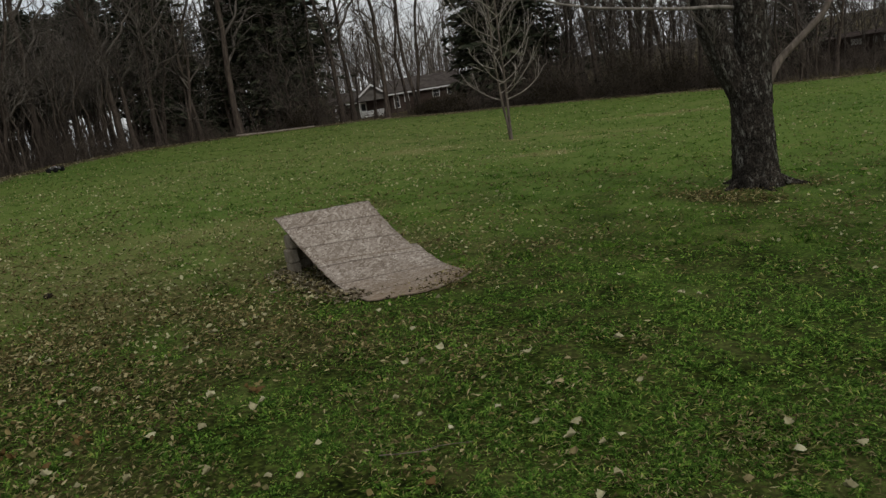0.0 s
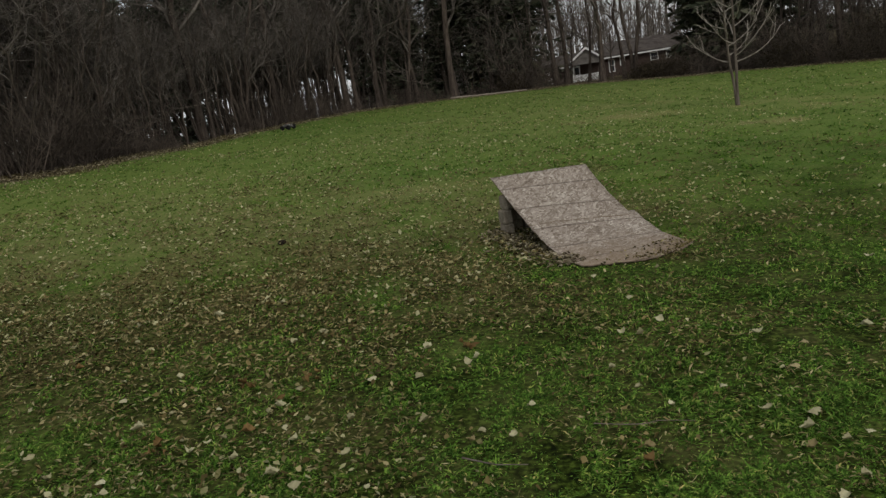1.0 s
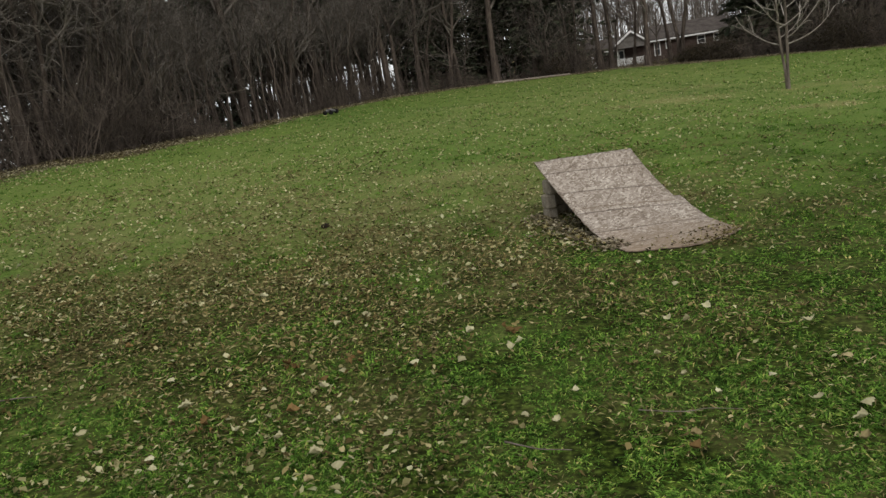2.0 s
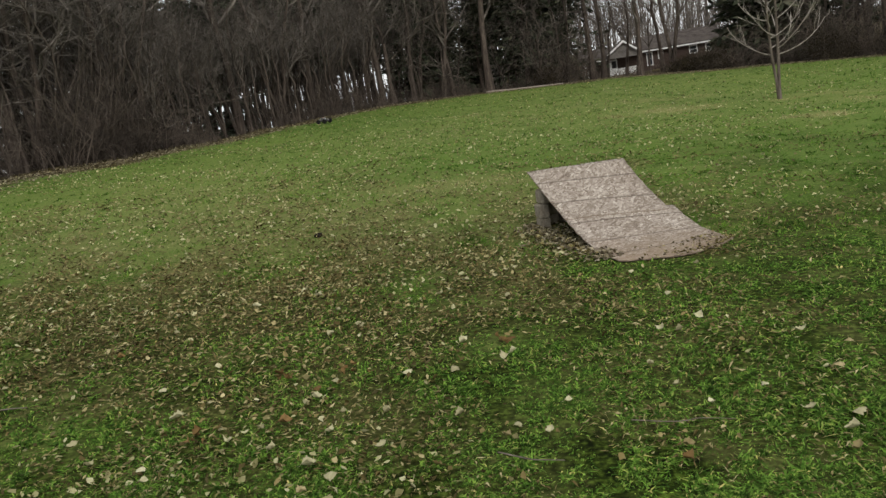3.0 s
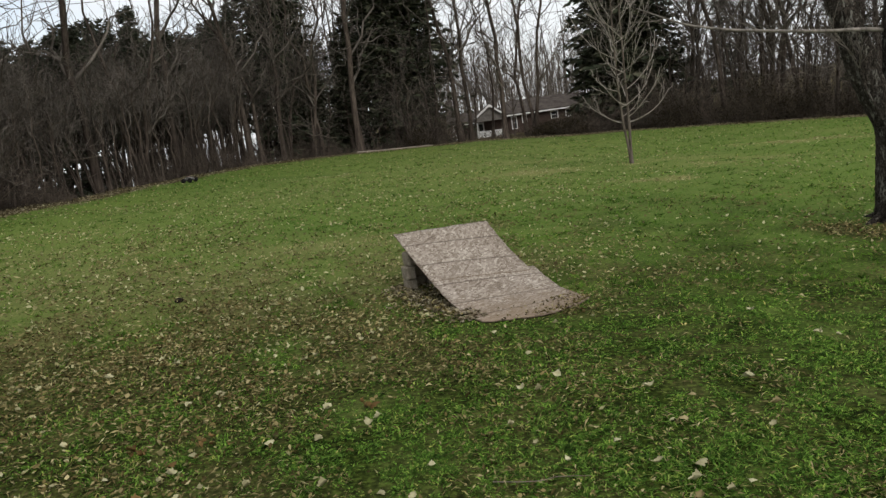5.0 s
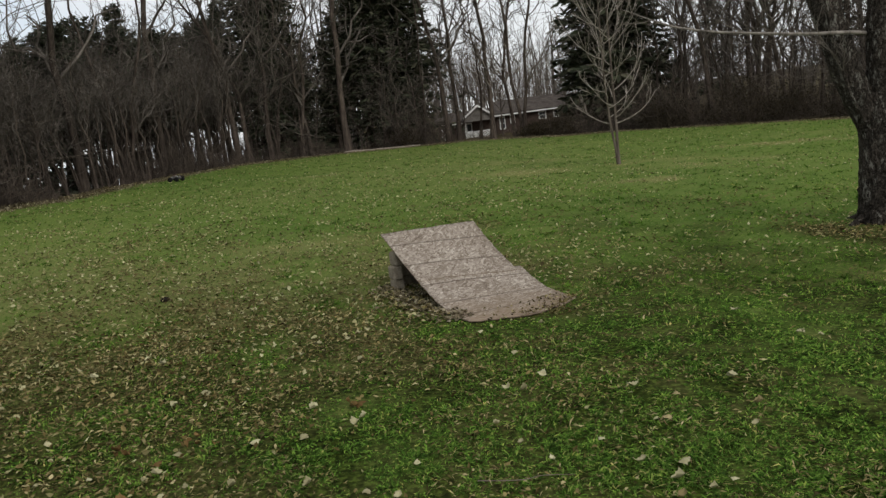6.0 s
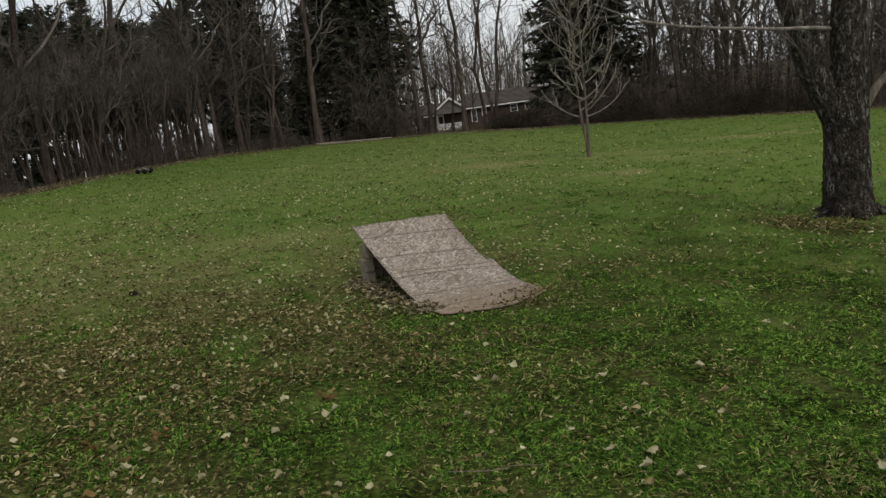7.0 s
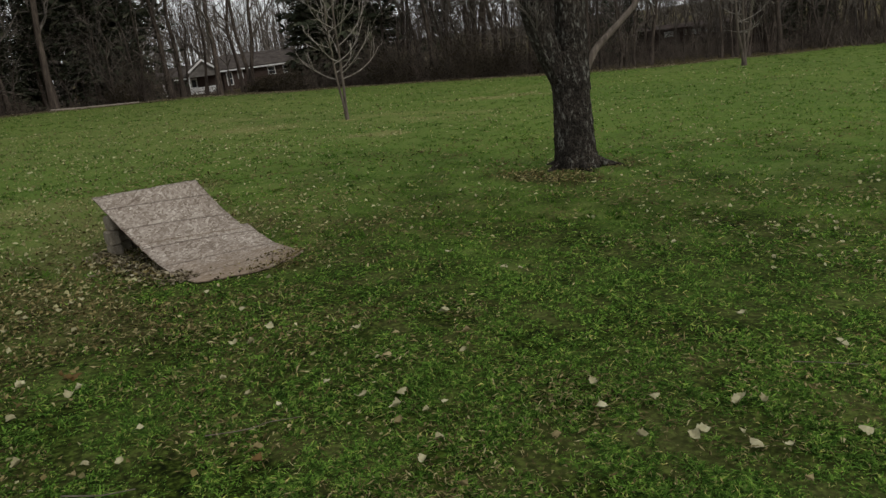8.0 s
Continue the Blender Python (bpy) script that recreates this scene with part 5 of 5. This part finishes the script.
LEAVES_BEFORE_RAMP = [(-0.9, 6.41), (-0.89, 3.68), (-0.84, 5.77), (-0.83, 6.48), (-0.73, 4.42), (-0.69, 4.51), (-0.59, 3.58), (-0.43, 3.48), (-0.35, 3.82), (0.09, 4.28), (0.1, 6.22), (0.2, 4),
                      (0.2, 4.82), (0.3, 4.75), (0.32, 5.6), (0.34, 3.77), (0.45, 4.99), (0.6, 6.28), (0.63, 3.99), (0.76, 3.67), (0.85, 2.9), (0.89, 3.48)]
LEAVES_TOWARDS_TREE = [(0.97, 3.67), (0.97, 4.68), (0.98, 3.07), (1.01, 3.36), (1.14, 3.44), (1.44, 3.96), (1.58, 4.68), (1.79, 2.63), (1.81, 3.01), (1.88, 3.21), (2, 2.53), (2.05, 2.55),
                       (2.09, 2.98), (2.17, 6.22), (2.17, 7.35), (2.2, 2.47), (2.21, 2.38), (2.28, 2.28), (2.38, 2.72), (2.38, 5.49), (2.4, 5.57), (2.43, 2.76), (2.46, 5.38), (2.48, 2.65),
                       (2.68, 2.25), (3.18, 3.68), (3.33, 3.02), (3.33, 8.51), (3.4, 3.12), (3.89, 5.38), (4.26, 4.61), (4.3, 8.46), (4.92, 4.48), (5, 5.1), (5.17, 4.81), (5.41, 5.17)]
LEAVES_TAN = [(-2.95, 5.4), (-0.63, 3.44), (1.19, 4.53), (0.86, 3.31), (0.18, 3.36), (-1.9, 3.72), (1.04, 4.19), (2.16, 2.04), (0.93, 2.62), (1.56, 4.22), (1.48, 2.86), (5.02, 4.41),
              (-1.47, 2.94)]
LEAVES_RUST = [(-3.34, 4.61), (-2.06, 4.23), (-0.74, 4.78), (-1.65, 4.38), (-1.8, 3.62), (-2.22, 3.48), (-1.77, 4.05), (0.16, 3.24)]


def fine_leaf(rng, broad, fold, curl):
    """A dry leaf: midrib and a toothed blade on both sides, folded and curled."""
    n = 9
    t = np.linspace(0, 1, n)
    half = broad * np.sin(np.pi * t ** 0.8) ** 0.8 * (1 + 0.16 * np.cos(t * 26)) + 0.004
    mid = np.stack([0.05 * np.sin(3 * t), t - 0.5, curl * (t - 0.5) ** 2 * 1.2], -1)
    rows = [mid + np.stack([w * half, 0.05 * abs(w) * np.ones(n), fold * abs(w) ** 1.5 * half * (1 + 0.5 * np.sin(5 * t + w))], -1) for w in (-1, -0.5, 0, 0.5, 1)]
    v = np.stack(rows, 1) + rng.normal(size=(n, 5, 3)) * 0.012
    i = np.arange(n * 5).reshape(n, 5)
    f = np.stack([i[:-1, :-1], i[:-1, 1:], i[1:, 1:], i[1:, :-1]], -1).reshape(-1, 4)
    stalk, sf = tubes(np.array([[(0, -0.75, 0.06), (0.02, -0.62, 0.02), (0, -0.5, curl * 0.3)]]), np.full((1, 3), 0.014), 3)
    return joined([(v.reshape(-1, 3), f), (stalk, sf)])


def build_single_leaves():
    pr = random.Random(12)
    rng = np.random.default_rng(2)
    kinds = ((LEAVES_BY_LITTER + LEAVES_BEFORE_RAMP + LEAVES_TOWARDS_TREE, M_LEAF_SINGLE, 0.042, 0.078, "curled pale cream fallen leaf on the grass"),
             (LEAVES_TAN, M_LEAF_TAN, 0.042, 0.07, "large curled tan fallen leaf on the grass"),
             (LEAVES_RUST, M_LEAF_RUST, 0.055, 0.085, "curled rust-brown fallen leaf on the grass"))
    for places, mat, s0, s1, label in kinds:
        shapes = [mesh_from("fallen_leaf", *fine_leaf(rng, *q), mat, True) for q in ((0.36, 0.9, 0.6), (0.28, 1.3, 0.9), (0.40, -0.6, -0.5), (0.33, 0.5, 1.4))]
        for i, (x, y) in enumerate(places):
            ob = new("fallen_leaf", shapes[i % 4])
            s = pr.uniform(s0, s1)
            ob.matrix_basis = pose(x, y, float(land(x, y)) + 0.046, pr.uniform(-14, 14), pr.uniform(-14, 14), pr.uniform(0, 360)) @ Matrix.Diagonal((s, s, s, 1))
            tagged(ob, label, "leaf", "fallen leaves")


def leaf_single(name, colours):
    m, t, b = material(name, 0.7)
    info = t.nodes.new("ShaderNodeObjectInfo")
    c = stops(t, info.outputs["Random"], colours)
    vein = noise_of(t, 4.0, 4.0)
    c = blend(t, 0.6, c, stops(t, vein, [(0.3, (0.6, 0.55, 0.5)), (0.7, (1.15, 1.15, 1.15))]), "MULTIPLY")
    t.links.new(c, b.inputs["Base Color"])
    return m



def build_leaf_clumps():
    """Crumpled red-brown leaves caught together in the grass."""
    rng = np.random.default_rng(44)
    shapes = [mesh_from("fallen_leaf", *fine_leaf(rng, *q), M_LEAF_RUST, True) for q in ((0.34, 1.6, 1.3), (0.24, -1.2, 1.0), (0.3, 1.0, -1.1))]
    for x, y, n in ((-2.06, 4.23, 6), (-0.74, 4.78, 4), (-1.65, 4.38, 4), (-2.22, 3.48, 5)):
        for k in range(n):
            ob = new("fallen_leaf", shapes[k % 3])
            px, py, s = x + rng.normal() * 0.07, y + rng.normal() * 0.05, rng.uniform(0.028, 0.05)
            ob.matrix_basis = pose(px, py, float(land(px, py)) + 0.022 + 0.003 * k, rng.uniform(-40, 40), rng.uniform(-40, 40), rng.uniform(0, 360)) @ Matrix.Diagonal((s, s, s, 1))
            tagged(ob, "small crumpled red-brown leaf caught in the grass", "leaf", "fallen leaves")


M_LEAF_SINGLE = leaf_single("leaf_pale", [(0.0, (0.28, 0.26, 0.145)), (1.0, (0.50, 0.475, 0.30))])
M_LEAF_TAN = leaf_single("leaf_tan", [(0.0, (0.22, 0.18, 0.085)), (1.0, (0.34, 0.285, 0.15))])
M_LEAF_RUST = leaf_single("leaf_rust", [(0.0, (0.11, 0.068, 0.026)), (1.0, (0.20, 0.128, 0.052))])
build_single_leaves()
build_leaf_clumps()


def build_grass():
    """Tufts of blades that fan out and lie over, denser and finer near by."""
    rng = np.random.default_rng(77)
    k, m = 74000, 11
    r = 1.9 * (62 / 1.9) ** rng.random(k)
    b = np.radians(rng.uniform(-50, 54, k))
    # and the lawn behind and underfoot
    k2 = 9000
    r2, b2 = 8.0 * np.sqrt(rng.random(k2)), rng.uniform(-np.pi, np.pi, k2)
    ok = (np.abs(b2) > 0.87) | (r2 < 1.95)
    r, b = np.concatenate([r, r2[ok]]), np.concatenate([b, b2[ok]])
    k = len(r)
    tx, ty = r * np.sin(b), r * np.cos(b)
    # blades of a tuft
    big = np.repeat(np.clip(r / 4.0, 0.75, 20) ** 0.64 * rng.uniform(0.6, 1.5, k), m)
    r = np.repeat(r, m)
    n = len(r)
    a, q = rng.uniform(0, 6.28, n), np.sqrt(rng.random(n))
    x = np.repeat(tx, m) + np.cos(a) * q * 0.026 * big
    y = np.repeat(ty, m) + np.sin(a) * q * 0.026 * big
    inside, _ = on_ramp(x, y)
    keep = (beyond(x, y)[0] < -1.3 - 0.7 * (x < -5) + 0.5 * wave(x, y, 1.9, 66)) & ~inside & (np.hypot(x - 5.45, y - 9.95) > 0.36) & (1 - 0.6 * patches(x, y, LITTER) - 0.6 * patches(x, y, DRY) > rng.random(n))
    # worn and thick places a hand's breadth across
    lump = wave(x, y, 24.0, 64) + 0.7 * wave(x, y, 9.0, 65)
    keep &= (r > 14) | (0.85 + 0.32 * lump > rng.random(n))
    x, y, r, a, q, big, lump = x[keep], y[keep], r[keep], a[keep], q[keep], big[keep], lump[keep]
    n = len(x)
    ln = 0.031 * big ** 0.4 * (1 + 0.22 * wave(x, y, 3.3, 63) + 0.45 * np.clip(lump, -1, 1)) * rng.uniform(0.6, 1.5, n)
    wd = 0.0046 * big * rng.uniform(0.7, 1.5, n)
    lean = np.stack([np.cos(a) * q * 1.1 + rng.normal(size=n) * 0.45, np.sin(a) * q * 1.1 + rng.normal(size=n) * 0.45, np.where(r > 8, 0.25, 0.6)], -1)
    p = np.stack([x, y, land(x, y) - 0.006], -1)
    a = rng.uniform(0, 6.28, n)
    side = np.stack([np.cos(a), np.sin(a), np.zeros(n)], -1) * wd[:, None]
    # the nearest blades are bent over: a rising half and a drooping tip
    near = r < 7.6
    way = unit(lean[near])
    flat = np.cross(way, np.array([0, 0, 1.0])) * wd[near][:, None] * 0.9
    mid = p[near] + way * (ln[near] * 0.6)[:, None]
    droop = way * np.array([1.5, 1.5, -0.25]) + rng.normal(size=way.shape) * 0.3
    bent = np.stack([p[near], mid - flat, mid + droop * (ln[near] * 0.6)[:, None], mid + flat], 1)
    tagged(new("grass", mesh_from("grass", bent.reshape(-1, 3), np.arange(len(bent) * 4).reshape(-1, 4), M_GRASS)), "short bent green grass blades with straw-coloured tips", "grass", kind="stuff")
    p, side, lean, ln, y = p[~near], side[~near], lean[~near], ln[~near], y[~near]
    n = len(y)
    v = np.stack([p - side, p + side, p + unit(lean) * ln[:, None]], 1)
    # share of blades painted lighter, growing with distance
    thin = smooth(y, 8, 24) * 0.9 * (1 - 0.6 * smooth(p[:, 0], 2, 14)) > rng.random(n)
    faded = 1.3 * patches(p[:, 0], p[:, 1], STREAKS) > rng.random(n)
    for part_of, mat, label in ((faded, M_STRAW_PALE, "faded straw-coloured grass in streaks across the lawn"), (~thin & ~faded, M_GRASS_FAR, "short green mown grass with straw-coloured blades"), (thin & ~faded, M_GRASS_FAR_PALE, "short yellowish green grass, painted lighter with distance from the ramp")):
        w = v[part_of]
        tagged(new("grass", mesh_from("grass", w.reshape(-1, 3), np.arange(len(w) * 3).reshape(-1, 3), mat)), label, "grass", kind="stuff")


build_grass()


def build_dead_grass():
    """Straw, stalks and bits of leaf lying flat among the blades."""
    rng = np.random.default_rng(91)
    n = 165000
    r = 1.9 * (16 / 1.9) ** rng.random(n)
    b = np.radians(rng.uniform(-50, 54, n))
    x, y = r * np.sin(b), r * np.cos(b)
    inside, a = on_ramp(x, y)
    want = 0.08 + 0.20 * wave(x, y, 1.6, 71) + 0.2 * wave(x, y, 5.5, 72) + 0.75 * patches(x, y, LITTER) + 0.5 * patches(x, y, DRY)
    keep = (beyond(x, y)[0] < 0.3) & ~inside & (want > rng.random(n))
    x, y, r = x[keep], y[keep], r[keep]
    n = len(x)
    big = np.clip(r / 4.0, 0.8, 8) ** 0.7
    ln, wd = 0.034 * big * rng.uniform(0.5, 1.7, n), 0.003 * big * rng.uniform(0.6, 2.0, n)
    a = rng.uniform(0, 6.28, n)
    way = np.stack([np.cos(a), np.sin(a), rng.normal(size=n) * 0.25], -1)
    side = np.stack([-np.sin(a), np.cos(a), rng.normal(size=n) * 0.4], -1) * wd[:, None]
    p = np.stack([x, y, land(x, y) + rng.uniform(0.008, 0.028, n)], -1)
    mid = p + way * (ln * 0.5)[:, None] + np.array([0, 0, 1.0]) * (ln * rng.uniform(-0.1, 0.3, n))[:, None]
    v = np.stack([p - side * 0.5, mid - side, p + way * ln[:, None], mid + side], 1)
    tagged(new("dead_grass", mesh_from("dead_grass", v.reshape(-1, 3), np.arange(n * 4).reshape(-1, 4), M_STRAW)), "tan dead grass and leaf scraps lying among the blades", "dead grass", kind="stuff")


build_dead_grass()


def build_sticks():
    for pts, rad, label in ((((-0.05, 3.64), (0.08, 3.60), (0.19, 3.585), (0.25, 3.62), (0.42, 3.62)), 0.0028, "thin grey-brown fallen stick lying in the grass"),
                            (((2.95, 2.98), (3.1, 2.9), (3.28, 2.78)), 0.0028, "thin grey-brown fallen stick lying in the grass"),
                            (((-3.78, 3.86), (-3.66, 3.90), (-3.53, 3.90)), 0.005, "short pale fallen stick lying in the grass"),
                            (((-0.66, 3.30), (-0.5, 3.22), (-0.36, 3.24)), 0.004, "short pale fallen stick lying in the grass")):
        P = [(x, y, float(land(x, y)) + 0.035 + 0.008 * math.sin(9 * x)) for x, y in pts]
        R = np.linspace(rad, rad * 0.5, len(P))
        v, f = knotty(P, R, 24, 7, 0.08, 9)
        tagged(new("stick", mesh_from("stick", v, f, M_BARK_YOUNG, True)), label, "stick", "fallen sticks")
    for x, y, s in ((-3.24, 8.47, 0.042),):
        bm = bmesh.new()
        bmesh.ops.create_icosphere(bm, subdivisions=3, radius=1.0)
        for w in bm.verts:
            w.co *= 1 + 0.35 * noise.noise(w.co * 1.7 + Vector((x, y, 0))) + 0.18 * noise.noise(w.co * 5)
            w.co.z *= 0.7
        ob = new("clod", from_bm("clod", bm, M_CLOD, True))
        ob.matrix_basis = pose(x, y, float(land(x, y)) + s * 0.45, 0, 0, 40) @ Matrix.Diagonal((s * 1.2, s, s, 1))
        tagged(ob, "dark crumbly clod of earth on the grass", "clod")


M_CLOD = speckled("dark_earth", [(0.3, (0.012, 0.010, 0.008)), (0.7, (0.035, 0.028, 0.022))], 2.0, 0.95)
build_sticks()
